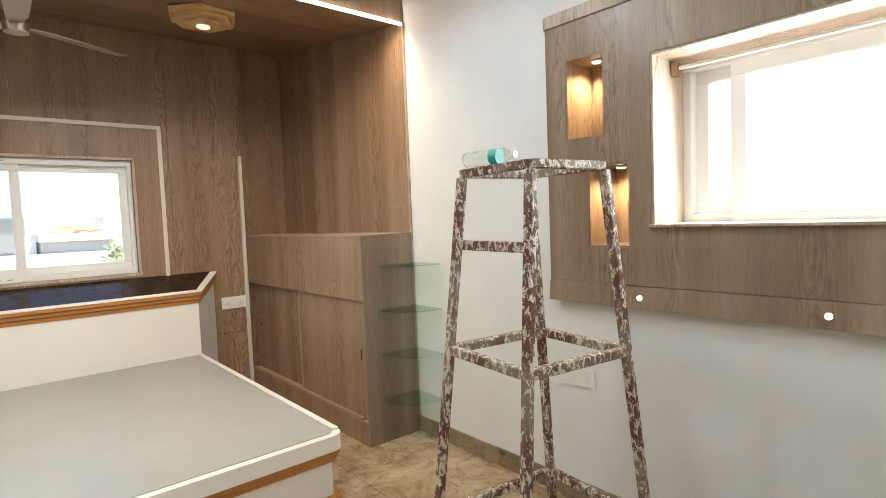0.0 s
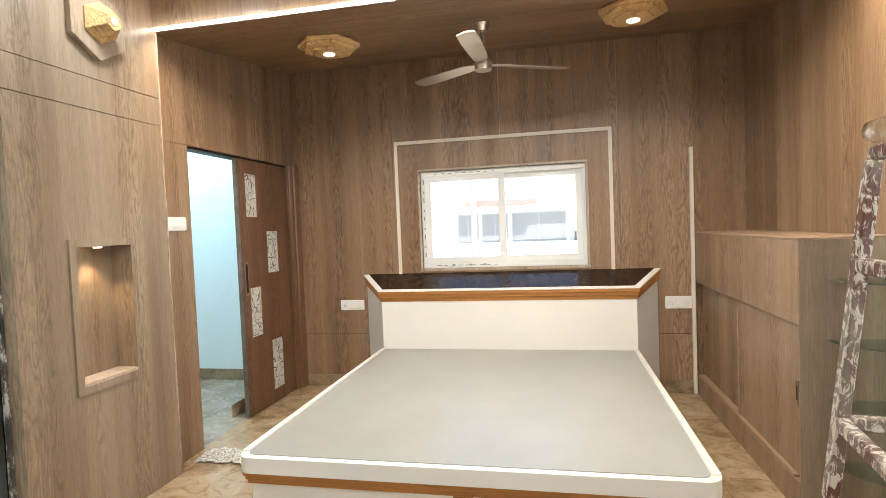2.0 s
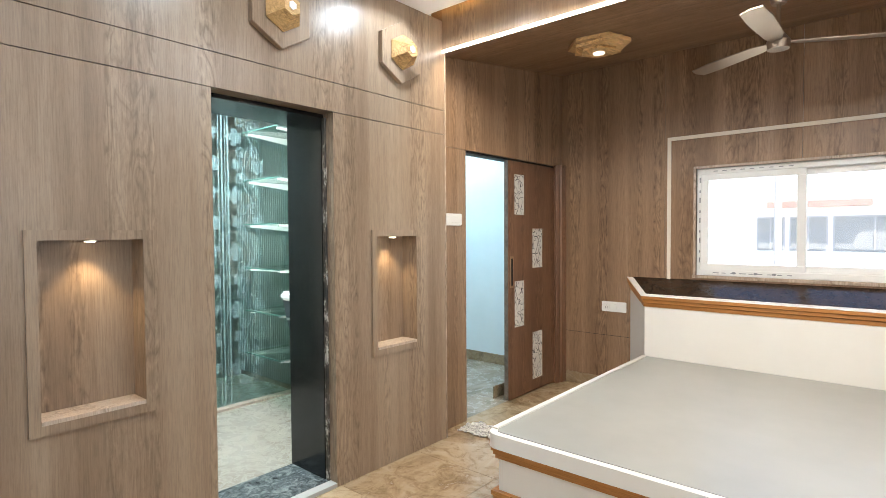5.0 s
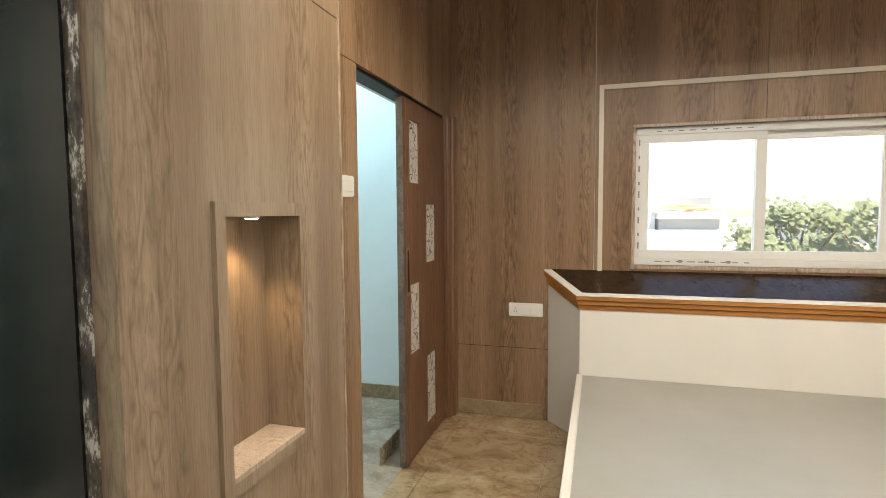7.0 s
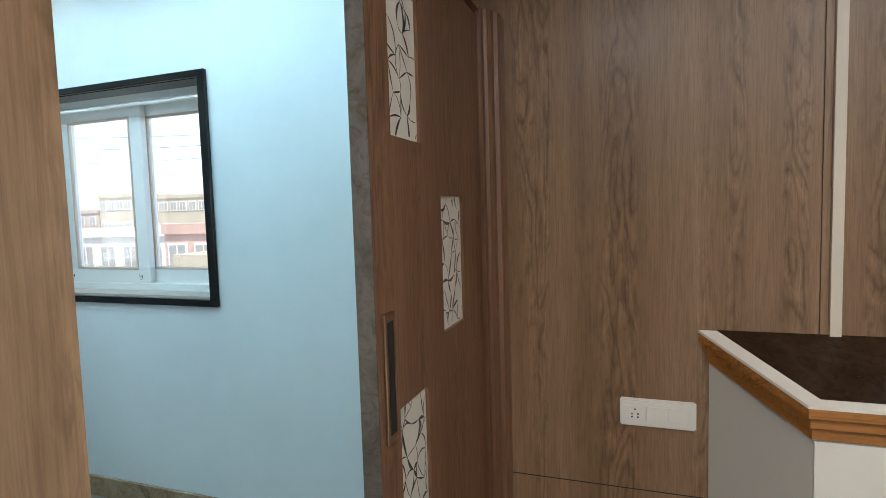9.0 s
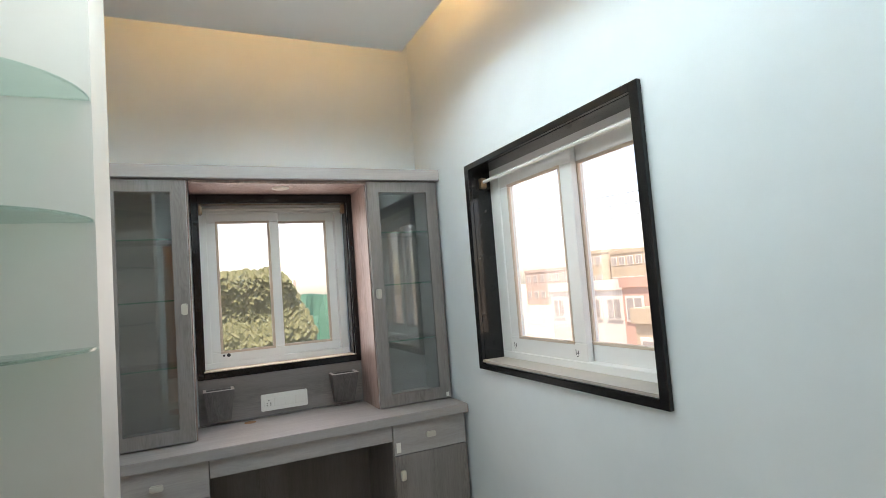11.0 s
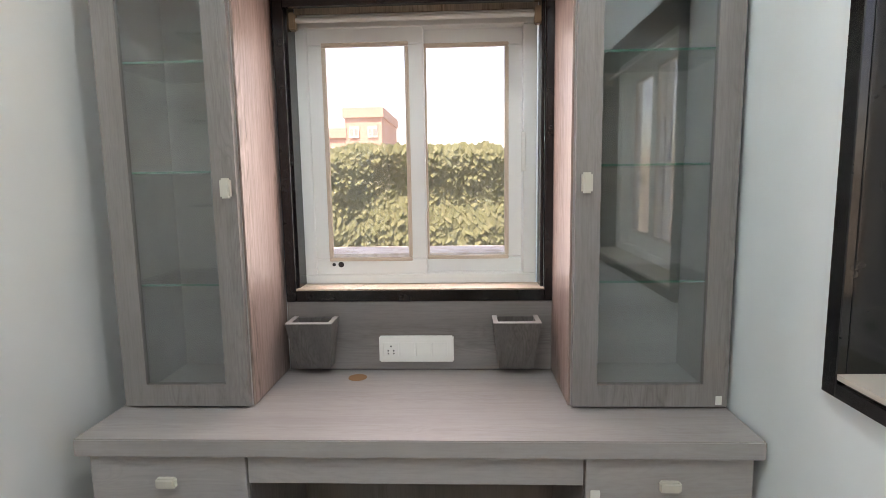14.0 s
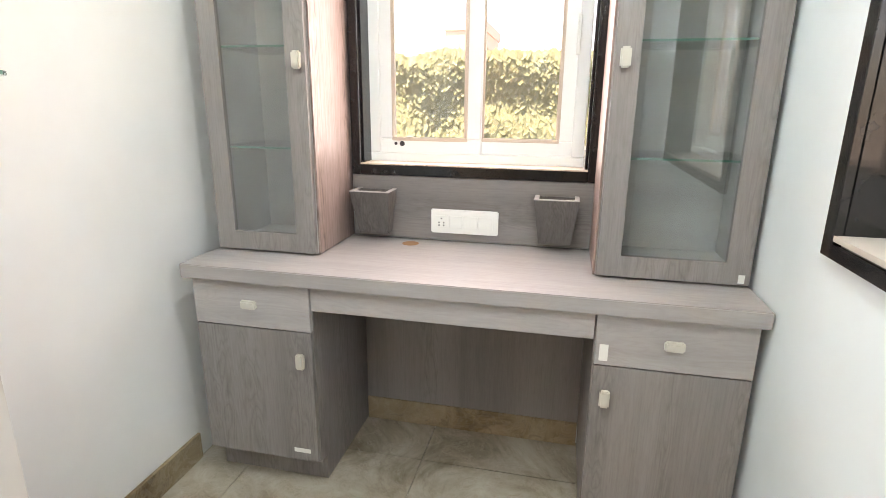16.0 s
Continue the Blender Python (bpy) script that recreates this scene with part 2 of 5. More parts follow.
# ---- builders ----
def box(bm, x0, x1, y0, y1, z0, z1):
    vs = [bm.verts.new((x, y, z)) for z in (z0, z1) for y in (y0, y1) for x in (x0, x1)]
    for f in ((0, 2, 3, 1), (4, 5, 7, 6), (0, 1, 5, 4), (2, 6, 7, 3), (0, 4, 6, 2), (1, 3, 7, 5)):
        bm.faces.new([vs[i] for i in f])
    return vs


def prism(bm, outline, axis, a, b):
    """Extrudes a closed outline (pairs) along an axis from a to b."""
    def at(p, h):
        return {"x": (h, p[0], p[1]), "y": (p[0], h, p[1]), "z": (p[0], p[1], h)}[axis]
    low = [bm.verts.new(at(p, a)) for p in outline]
    high = [bm.verts.new(at(p, b)) for p in outline]
    n = len(outline)
    bm.faces.new(low[::-1]), bm.faces.new(high)
    for i in range(n):
        bm.faces.new((low[i], low[(i + 1) % n], high[(i + 1) % n], high[i]))
    bmesh.ops.recalc_face_normals(bm, faces=bm.faces)


def rod(bm, a, b, radius, sides=12, radius2=None):
    a, b = Vector(a), Vector(b)
    m = Matrix.Translation((a + b) / 2) @ (b - a).to_track_quat("Z", "Y").to_matrix().to_4x4()
    bmesh.ops.create_cone(bm, cap_ends=True, segments=sides, radius1=radius, radius2=radius if radius2 is None else radius2, depth=(b - a).length, matrix=m)


def bevelled(bm, width=0.003, segments=1):
    bmesh.ops.bevel(bm, geom=bm.edges[:], offset=width, segments=segments, affect="EDGES", clamp_overlap=True)


def part(name, bm, material, parent=None, label="", smooth=False):
    """Links a bmesh in world coordinates as one mesh object under a thing or part."""
    bmesh.ops.recalc_face_normals(bm, faces=bm.faces)
    mesh = bpy.data.meshes.new(name)
    bm.to_mesh(mesh)
    bm.free()
    mesh.materials.append(material)
    if smooth:
        for p in mesh.polygons:
            p.use_smooth = True
    ob = new(name, mesh)
    if parent:
        ob.parent = parent
        ob.matrix_parent_inverse = Matrix.Translation(-parent.matrix_basis.translation) if parent.parent is None else Matrix()
    if label:
        tagged(ob, label)
    return ob


def pbox(name, dims, material, parent=None, label="", bevel=0.0, segments=1):
    bm = bmesh.new()
    box(bm, *dims)
    if bevel:
        bevelled(bm, bevel, segments)
    return part(name, bm, material, parent, label)


def prism_part(name, outline, axis, a, b, material, parent=None, label="", bevel=0.0):
    bm = bmesh.new()
    prism(bm, outline, axis, a, b)
    if bevel:
        bevelled(bm, bevel, 2)
    return part(name, bm, material, parent, label)


def thing(name, at, label, category, group="", kind=""):
    ob = new(name)
    ob.empty_display_size = 0.1
    ob.matrix_basis = Matrix.Translation(at)
    return tagged(ob, label, category, group, kind)


def structure(name, boxes, material, label):
    bm = bmesh.new()
    for b in boxes:
        box(bm, *b)
    return tagged(part(name, bm, material), label, "", "", "structure")


def holed(axis, lo, hi, a0, a1, z0, z1, holes):
    """Boxes of a wall that is lo..hi thick along axis, runs a0..a1, with holes (b0, b1, c0, c1)."""
    out = []
    cuts = sorted({a0, a1, *(h[0] for h in holes), *(h[1] for h in holes)})
    for s, e in zip(cuts, cuts[1:]):
        levels = sorted((h[2], h[3]) for h in holes if h[0] <= s + 1e-6 and h[1] >= e - 1e-6)
        z = z0
        for c0, c1 in levels + [(z1, z1)]:
            if c0 > z + 1e-6:
                out.append((lo, hi, s, e, z, c0) if axis == "x" else (s, e, lo, hi, z, c0))
            z = max(z, c1)
    return out


# ---- structure: bedroom ----
floor = structure("floor", [(-1.45, 2.9, -1.8, 4.9, -0.12, -0.008)], JOINT, "pale grout bed of the bedroom's marble floor")
wall_north = structure("wall_north", holed("y", 4.62, 4.86, -1.33, 2.86, -0.1, 3.1, [(-0.10, 1.305, 1.06, 1.91)]), WALL_WHITE, "outer wall behind walnut veneer panelling")
wall_east = structure("wall_east", holed("x", 2.53, 2.86, -1.8, 4.62, -0.1, 3.1, [(-0.25, 1.09, 1.32, 2.02), (1.30, 1.50, 1.72, 2.09), (1.185, 1.39, 1.235, 1.60)]), WALL_WHITE, "plain white painted wall beside the bed")
structure("wall_niche_back", [(2.70, 2.86, 1.31, 1.49, 1.73, 2.08), (2.70, 2.86, 1.195, 1.38, 1.245, 1.59)], VENEER_PALE, "veneered backs of the small wall niches")
structure("wall_south", [(-1.62, 2.86, -2.0, -1.8, -0.1, 3.1)], WALL_WHITE, "plain white painted wall closing the bedroom")
wall_west = structure("wall_west", holed("x", -1.61, -1.33, -1.8, 2.74, -0.1, 3.1, [(1.165, 1.845, -0.1, 2.075)]), WALL_WHITE, "masonry wall between bedroom and bathroom")
wall_door = structure("wall_door", holed("x", -1.45, -1.335, 2.78, 4.62, -0.1, 3.1, [(3.13, 4.50, -0.1, 2.02)]), WALL_BLUE, "painted partition with a sliding door opening")
# The second and third boxes are unseen fillers that shut the sun out.
structure("ceiling", [(-1.33, 2.53, -1.8, 2.62, 2.83, 2.95), (-1.33, 2.53, 2.46, 2.80, 3.0, 3.09), (-1.33, 2.53, 2.40, 2.46, 2.9505, 3.09)], CEIL_WHITE, "white plaster ceiling with a cove slot")
bm = bmesh.new()
prism(bm, [(2.80, 2.635), (4.62, 2.88), (4.62, 3.1), (2.80, 3.1)], "x", -1.33, 2.53)
tagged(part("ceiling_wood", bm, VENEER_X), "sloping walnut veneer ceiling over the bed", "", "", "structure")

# Unseen slab, added only to stop sun leaking in above the ceiling.
structure("roof", [(-1.62, 2.86, -2.0, 4.86, 3.098, 3.25)], CEIL_WHITE, "unseen slab added over the bedroom to block the sun")

# north panelling, one board each
for x0, x1 in ((-1.33, -0.346), (-0.343, 0.610), (0.613, 1.563), (1.566, 2.53)):
    bm = bmesh.new()
    for b in holed("y", 4.6, 4.617, x0, x1, 0.0, 2.95, [(max(x0, -0.10), min(x1, 1.305), 1.06, 1.91)] if x0 < 1.305 and x1 > -0.10 else []):
        box(bm, *b)
    part("panel", bm, VENEER, wall_north)
for x0, x1 in ((-1.25, -0.60), (1.80, 2.10)):
    pbox("panel_seam", (x0, x1, 4.5985, 4.5997, 0.483, 0.486), DARK_LINE, wall_north)
# east panelling above the cabinet, flush with the white wall
for y0, y1 in ((2.752, 3.66), (3.663, 4.6)):
    pbox("panel", (2.515, 2.529, y0, y1, 0.0, 2.86), VENEER, wall_east)
pbox("trim", (2.512, 2.528, 2.742, 2.75, 0.0, 2.63), LINING, wall_east)
# west panelling round bathroom door and niches
NICHES = ((0.505, 0.865, 0.715, 1.395), (2.145, 2.485, 0.715, 1.395))
bm = bmesh.new()
for b in holed("x", -1.328, -1.2, 0.24, 2.78, 0.0, 2.072, [(1.165, 1.845, 0.0, 2.072), *NICHES]):
    box(bm, *b)
part("panel", bm, VENEER_PALE, wall_west)
for z0, z1 in ((2.076, 2.232), (2.236, 2.83)):
    pbox("panel", (-1.328, -1.2, 0.24, 2.78, z0, z1), VENEER_PALE, wall_west)
pbox("panel", (-1.328, -1.216, -1.8, 0.10, 0, 2.83), VENEER_PALE, wall_west)
for y0, y1, z0, z1 in NICHES:
    pbox("niche_back", (-1.3275, -1.315, y0, y1, z0, z1), VENEER_PALE, wall_west)
    bm = bmesh.new()
    for b in holed("x", -1.2, -1.186, y0 - 0.035, y1 + 0.035, z0 - 0.035, z1 + 0.035, [(y0 + 0.002, y1 - 0.002, z0 + 0.002, z1 - 0.002)]):
        box(bm, *b)
    part("niche_frame", bm, VENEER_PALE, wall_west)
    pbox("niche_sill", (-1.312, -1.184, y0 + 0.004, y1 - 0.004, z0 + 0.003, z0 + 0.018), LINING, wall_west)
pbox("trim", (-1.216, -1.196, 2.781, 2.79, 0.0, 2.62), LINING, wall_west)
# door side of the alcove: boards round the sliding door opening
for dims in ((-1.334, -1.295, 2.79, 3.13, 0.0, 2.02), (-1.334, -1.295, 2.79, 4.6, 2.023, 2.87)):
    pbox("panel", dims, VENEER, wall_door)
bm = bmesh.new()
prism(bm, [(-1.345, 4.462), (-1.29, 4.462), (-1.286, 4.474), (-1.276, 4.478), (-1.266, 4.49), (-1.264, 4.515), (-1.252, 4.522), (-1.248, 4.54), (-1.248, 4.598), (-1.345, 4.598)], "z", 0.0, 2.03)
part("jamb_moulding", bm, DOOR_WOOD, wall_door)
pbox("track", (-1.40, -1.31, 3.12, 4.46, 2.005, 2.02), DARK_LINE, wall_door)
# fascia and its light strip
structure("trim_fascia", [(-1.2, -0.406, 2.76, 2.80, 2.63, 2.99), (-0.402, 0.566, 2.76, 2.80, 2.63, 2.99), (0.57, 1.55, 2.76, 2.80, 2.63, 2.99), (1.554, 2.53, 2.76, 2.80, 2.63, 2.99)], VENEER_PALE, "pale veneer fascia edging the lowered ceiling")
# fluted door casing
bm = bmesh.new()
box(bm, -1.32, -1.19, 0.10, 0.235, 0, 2.83)
for k in range(4):
    rod(bm, (-1.19, 0.118 + k * 0.033, 0), (-1.19, 0.118 + k * 0.033, 2.83), 0.014, 10)
tagged(part("trim_fluted", bm, PINE), "fluted light wooden door casing", "", "", "structure")
# skirting
for name, dims in (("baseboard", (-1.247, -0.66, 4.588, 4.599, 0, 0.105)), ("baseboard", (1.88, 2.13, 4.588, 4.599, 0, 0.105)), ("baseboard", (2.515, 2.529, -1.8, 2.74, 0, 0.10))):
    tagged(pbox(name, dims, SKIRT, None, "", 0.003), "brown marble skirting along the wall", "", "", "structure")

# ---- structure: study ----
floor_study = structure("floor_study", [(-4.8, -1.45, 2.7, 4.9, -0.12, -0.008)], JOINT, "pale grout bed of the study floor")
structure("wall_study_west", holed("x", -4.78, -4.52, 2.7, 4.96, -0.1, 3.3, [(3.42, 4.25, 1.06, 2.03)]), WALL_BLUE, "cool white painted wall behind the desk")
structure("wall_study_north", holed("y", 4.72, 4.96, -4.52, -1.33, -0.1, 3.3, [(-3.79, -2.62, 1.04, 2.03)]), WALL_BLUE, "cool white painted wall with a window")
structure("wall_study_south", [(-4.52, -1.45, 2.80, 2.9, -0.1, 3.3)], WALL_WHITE, "white painted wall with a corner pier")
# White pier darkened to beige in its colour, to offset strong window light.
structure("wall_pier", [(-3.29, -3.00, 2.9, 3.175, 0, 3.12)], paint("toned_down_pier_white", (0.60, 0.56, 0.51), 0.6), "square white pier standing out of the wall")
structure("ceiling_study", [(-3.95, -1.45, 2.9, 4.45, 2.70, 2.77), (-4.52, -1.33, 2.80, 4.72, 3.12, 3.3)], CEIL_WHITE, "white floating ceiling panel with a light cove")
for dims in ((-4.06, -1.45, 4.705, 4.719, 0, 0.105), (-4.1, -3.29, 2.901, 2.915, 0, 0.105), (-1.464, -1.451, 3.70, 4.70, 0, 0.105)):
    tagged(pbox("baseboard", dims, SKIRT, None, "", 0.003), "brown marble skirting along the study wall", "", "", "structure")

# ---- structure: bathroom ----
structure("floor_bath", [(-3.9, -1.61, 0.6, 2.75, -0.1, 0.0)], BATH_FLOOR, "grey stone bathroom floor")
structure("threshold", [(-1.61, -1.262, 1.165, 1.845, -0.1, 0.025)], SPECKLED, "speckled dark granite threshold")
structure("threshold_strip", [(-1.26, -1.20, 1.165, 1.845, -0.1, 0.022)], paint("grey_stone_strip", (0.42, 0.41, 0.38), 0.4, 0.12, 8.0), "pale grey stone strip at the threshold")
structure("wall_bath", [(-3.9, -1.61, 2.7501, 2.799, -0.1, 2.6), (-3.9, -1.61, 0.45, 0.6, -0.1, 2.6), (-4.0, -3.9, 0.45, 2.75, -0.1, 2.6)], LINING, "beige tiled bathroom walls")
structure("ceiling_bath", [(-4.0, -1.61, 0.45, 2.9, 2.6, 2.7)], CEIL_WHITE, "white bathroom ceiling")
structure("trim_bath_door", [(-1.612, -1.285, 1.825, 1.844, 0.026, 2.05), (-1.612, -1.285, 1.166, 1.185, 0.026, 2.05), (-1.612, -1.285, 1.166, 1.844, 2.05, 2.072)], BLACK_STONE, "polished black granite door lining")


# ---- windows ----
BEAD = paint("beige_glazing_bead", (0.62, 0.50, 0.40), 0.4, 0.05)


def window(name, label, axis, wall, a0, a1, z0, z1, sash, out, split=None, depth=0.06, bead=False, members=(0.045, 0.045, 0.058, 0.058)):
    """uPVC slider in an opening: outer frame, two sashes with panes; wall is the frame's inner face, out the way outdoors."""
    ob = thing(name, (0, 0, 0), label, "window", kind="structure")
    mid = (a0 + a1) / 2 if split is None else split
    fa, fz, sa, sz = members

    def bar(dims_a, dims_z, d0, d1, title, material, parent, lab="", bevel=0.004):
        lo, hi = sorted((wall + out * d0, wall + out * d1))
        d = (dims_a[0], dims_a[1], lo, hi, *dims_z) if axis == "y" else (lo, hi, dims_a[0], dims_a[1], *dims_z)
        return pbox(title, d, material, parent, lab, bevel, 1)

    def ring(b0, b1, c0, c1, w, d0, d1, title, material=None, wz=None):
        lo, hi = sorted((wall + out * d0, wall + out * d1))
        bm = bmesh.new()
        wz = w if wz is None else wz
        for d in ((b0, b1, c0, c0 + wz), (b0, b1, c1 - wz, c1), (b0, b0 + w, c0 + wz, c1 - wz), (b1 - w, b1, c0 + wz, c1 - wz)):
            box(bm, *((d[0], d[1], lo, hi, d[2], d[3]) if axis == "y" else (lo, hi, d[0], d[1], d[2], d[3])))
        bevelled(bm, 0.003)
        return part(title, bm, material or UPVC, ob)

    ring(a0, a1, z0, z1, fa, 0.0, depth + 0.03, "window_frame", None, fz)
    for i, (s0, s1) in enumerate(((a0 + fa - 0.005, mid + sa / 2), (mid - sa / 2, a1 - fa + 0.005))):
        near = i == (0 if sash == "left" else 1)
        d0 = 0.008 if near else 0.045
        zb, zt = z0 + fz - 0.005, z1 - fz + 0.005
        r = ring(s0, s1, zb, zt, sa, d0, d0 + 0.032, "sash", None, sz)
        if bead:
            ring(s0 + sa - 0.008, s1 - sa + 0.008, zb + sz - 0.008, zt - sz + 0.008, 0.014, d0 - 0.003, d0 + 0.012, "bead", BEAD)
        p = bar((s0 + sa - 0.008, s1 - sa + 0.008), (zb + sz - 0.008, zt - sz + 0.008), d0 + 0.014, d0 + 0.02, "pane", PANE, r, "", 0)
        p.visible_shadow = False
    return ob


W1 = window("window_1", "white sliding window with protective film on its frame", "y", 4.63, -0.10, 1.305, 1.06, 1.91, "left", 1, 0.605, members=(0.028, 0.045, 0.056, 0.052))
W2 = window("window_2", "large white sliding window in a veneered reveal", "x", 2.76, -0.25, 1.09, 1.32, 2.02, "left", 1, 0.86)
W3 = window("window_3", "white sliding window above the study desk", "x", -4.60, 3.425, 4.235, 1.066, 1.985, "left", -1, 3.83, bead=True)
W4 = window("window_4", "white sliding window in a black granite surround", "y", 4.83, -3.79, -2.62, 1.045, 2.025, "left", 1, -3.168, bead=True, members=(0.09, 0.04, 0.082, 0.08))

# bedroom window: veneer trim rectangle and sill
bm = bmesh.new()
for d in ((-0.322, -0.294, 4.588, 4.599, 1.0, 2.155), (1.492, 1.52, 4.588, 4.599, 1.0, 2.155), (-0.322, 1.52, 4.588, 4.599, 2.155, 2.183)):
    box(bm, *d)
tagged(part("trim_window", bm, STRIP), "pale wooden strip framing the window wall", "", "", "structure")
bm = bmesh.new()
for d in ((-0.125, 1.33, 4.59, 4.63, 1.035, 1.06), (-0.12, -0.10, 4.592, 4.63, 1.06, 1.91), (1.305, 1.325, 4.592, 4.63, 1.06, 1.91), (-0.12, 1.325, 4.592, 4.63, 1.91, 1.93)):
    box(bm, *d)
bevelled(bm, 0.003)
part("window_lining", bm, LINING, W1)
tagged(pbox("upright_rail", (2.10, 2.126, 4.565, 4.598, 0.0, 1.975), STRIP, None, "", 0.003), "pale upright plastic conduit beside the cabinet", "trim", "", "structure")

# ---- bed platform and headboard ----
bed = thing("bed_platform", (0.61, 3.27, 0), "built-in low bed platform, white edging and grey laminate deck", "bed")
pbox("base", (-0.385, 1.605, 2.235, 4.34, 0.0, 0.325), BED_WHITE, bed, "white recessed base", 0.004)


def rounded(x0, x1, y0, y1, r, n=8):
    pts = [(x1, y1), (x0, y1)]
    pts += [(x0 + r - r * math.cos(a), y0 + r - r * math.sin(a)) for a in (math.pi / 2 * i / n for i in range(n + 1))]
    pts += [(x1 - r + r * math.sin(a), y0 + r - r * math.cos(a)) for a in (math.pi / 2 * i / n for i in range(n + 1))]
    return pts


prism_part("edging", rounded(-0.435, 1.655, 2.185, 4.352, 0.07), "z", 0.325, 0.398, BED_WHITE, bed, "white lacquered edge board")
prism_part("deck", rounded(-0.398, 1.618, 2.222, 4.35, 0.04), "z", 0.3985, 0.402, BED_GREY, bed, "grey laminate deck")
for d in ((-0.435, -0.402, 2.25, 4.352, 0.3985, 0.408), (1.622, 1.655, 2.25, 4.352, 0.3985, 0.408)):
    pbox("side_strip", d, BED_WHITE, bed, "", 0.003)
for z0, z1 in ((0.262, 0.323), (0.02, 0.10)):
    bm = bmesh.new()
    for k, (o, h0, h1) in enumerate(((0.012, 0, 1 / 3), (0.020, 1 / 3, 2 / 3), (0.028, 2 / 3, 1))):
        box(bm, -0.385 - o, 1.605 + o, 2.235 - o, 2.24, z0 + (z1 - z0) * h0, z0 + (z1 - z0) * h1 - 0.003)
        box(bm, -0.385 - o, -0.38, 2.24, 4.3, z0 + (z1 - z0) * h0, z0 + (z1 - z0) * h1 - 0.003)
        box(bm, 1.60, 1.605 + o, 2.24, 4.3, z0 + (z1 - z0) * h0, z0 + (z1 - z0) * h1 - 0.003)
    part("moulding", bm, TRIM_WOOD, bed, "grooved orange teak moulding")
for x in (0.58,):
    bm = bmesh.new()
    for k in range(3):
        box(bm, x + k * 0.03, x + k * 0.03 + 0.026, 2.215, 2.236, 0.10, 0.262)
    part("fluted_divider", bm, TRIM_WOOD, bed)

head = thing("headboard", (0.61, 4.5, 0), "white headboard box with sloping black top and teak moulding", "headboard")
FRONT = [(-0.42, 4.36), (1.65, 4.36), (1.845, 4.597), (-0.63, 4.597)]


def sloped(bm, outline, low, high):
    """A block over an outline whose top slopes up towards the wall; low and high are (front, back) heights."""
    n = len(outline)
    lo = [bm.verts.new((x, y, low[0] if y < 4.5 else low[1])) for x, y in outline]
    hi = [bm.verts.new((x, y, high[0] if y < 4.5 else high[1])) for x, y in outline]
    bm.faces.new(lo[::-1]), bm.faces.new(hi)
    for i in range(n):
        bm.faces.new((lo[i], lo[(i + 1) % n], hi[(i + 1) % n], hi[i]))


bm = bmesh.new()
sloped(bm, FRONT, (0.0, 0.0), (0.81, 0.93))
part("body", bm, BED_SIDE, head)
pbox("front_board", (-0.418, 1.648, 4.354, 4.359, 0.402, 0.80), BED_WHITE, head, "white front board")
for k, (o, h0, h1) in enumerate(((0.008, 0.0, 0.027), (0.019, 0.032, 0.056), (0.031, 0.061, 0.086))):
    bm = bmesh.new()
    out = [(-0.42 - o * 0.6, 4.36 - o), (1.65 + o * 0.6, 4.36 - o), (1.845 + o, 4.597), (-0.63 - o, 4.597)]
    sloped(bm, out, (0.805 + h0, 0.925 + h0), (0.805 + h1, 0.925 + h1))
    part("moulding", bm, TRIM_WOOD, head, "orange teak moulding" if k == 0 else "")
out = [(-0.44, 4.328), (1.67, 4.328), (1.874, 4.597), (-0.66, 4.597)]
bm = bmesh.new()
sloped(bm, out, (0.891, 1.011), (0.899, 1.019))
part("lip", bm, BED_WHITE, head, "white lipping of the top")
inner = [(-0.408, 4.352), (1.638, 4.352), (1.822, 4.596), (-0.608, 4.596)]
bm = bmesh.new()
sloped(bm, inner, (0.905, 1.014), (0.9125, 1.0215))
part("top", bm, BLACK_TOP, head, "glossy black top")

# ---- low cabinet ----
EDGE_WOOD = wood("pale_edge_banding", (0.31, 0.21, 0.13), (0.40, 0.285, 0.185), (0.48, 0.36, 0.25), 0.36, HY, (3, 1, 2), 1.0, 0.4)
cab = thing("low_cabinet", (2.3, 3.66, 0), "walnut veneer cabinet with two sliding doors", "cabinet")
pbox("carcass", (2.20, 2.513, 2.75, 4.575, 0.0, 1.295), VENEER, cab, "", 0.002)
pbox("end_panel", (2.13, 2.513, 2.735, 2.749, 0.0, 1.295), VENEER_PALE, cab, "greyer veneer end panel", 0.002)
pbox("top", (2.128, 2.513, 2.733, 4.575, 1.2955, 1.305), EDGE_WOOD, cab, "", 0.002)
pbox("upper_front", (2.13, 2.199, 2.75, 4.575, 0.90, 1.295), VENEER, cab, "", 0.002)
pbox("plinth", (2.13, 2.199, 2.75, 4.575, 0.0, 0.15), VENEER, cab, "", 0.002)
pbox("rail", (2.132, 2.198, 2.82, 4.56, 0.151, 0.165), EDGE_WOOD, cab)
for y0, y1, x, hy in ((2.765, 3.66, 2.154, 2.825), (3.63, 4.572, 2.177, 4.46)):
    d = pbox("door", (x, x + 0.017, y0, y1, 0.166, 0.896), VENEER, cab, "", 0.001)
    pbox("handle", (x - 0.003, x + 0.001, hy - 0.013, hy + 0.013, 0.50, 0.62), BRASS, d, "recessed bronze pull", 0.001)
    pbox("handle_slot", (x - 0.004, x - 0.0032, hy - 0.006, hy + 0.006, 0.525, 0.595), DARK_LINE, d)
pbox("door_edge", (2.150, 2.176, 3.661, 3.678, 0.166, 0.896), EDGE_WOOD, cab, "", 0.002)


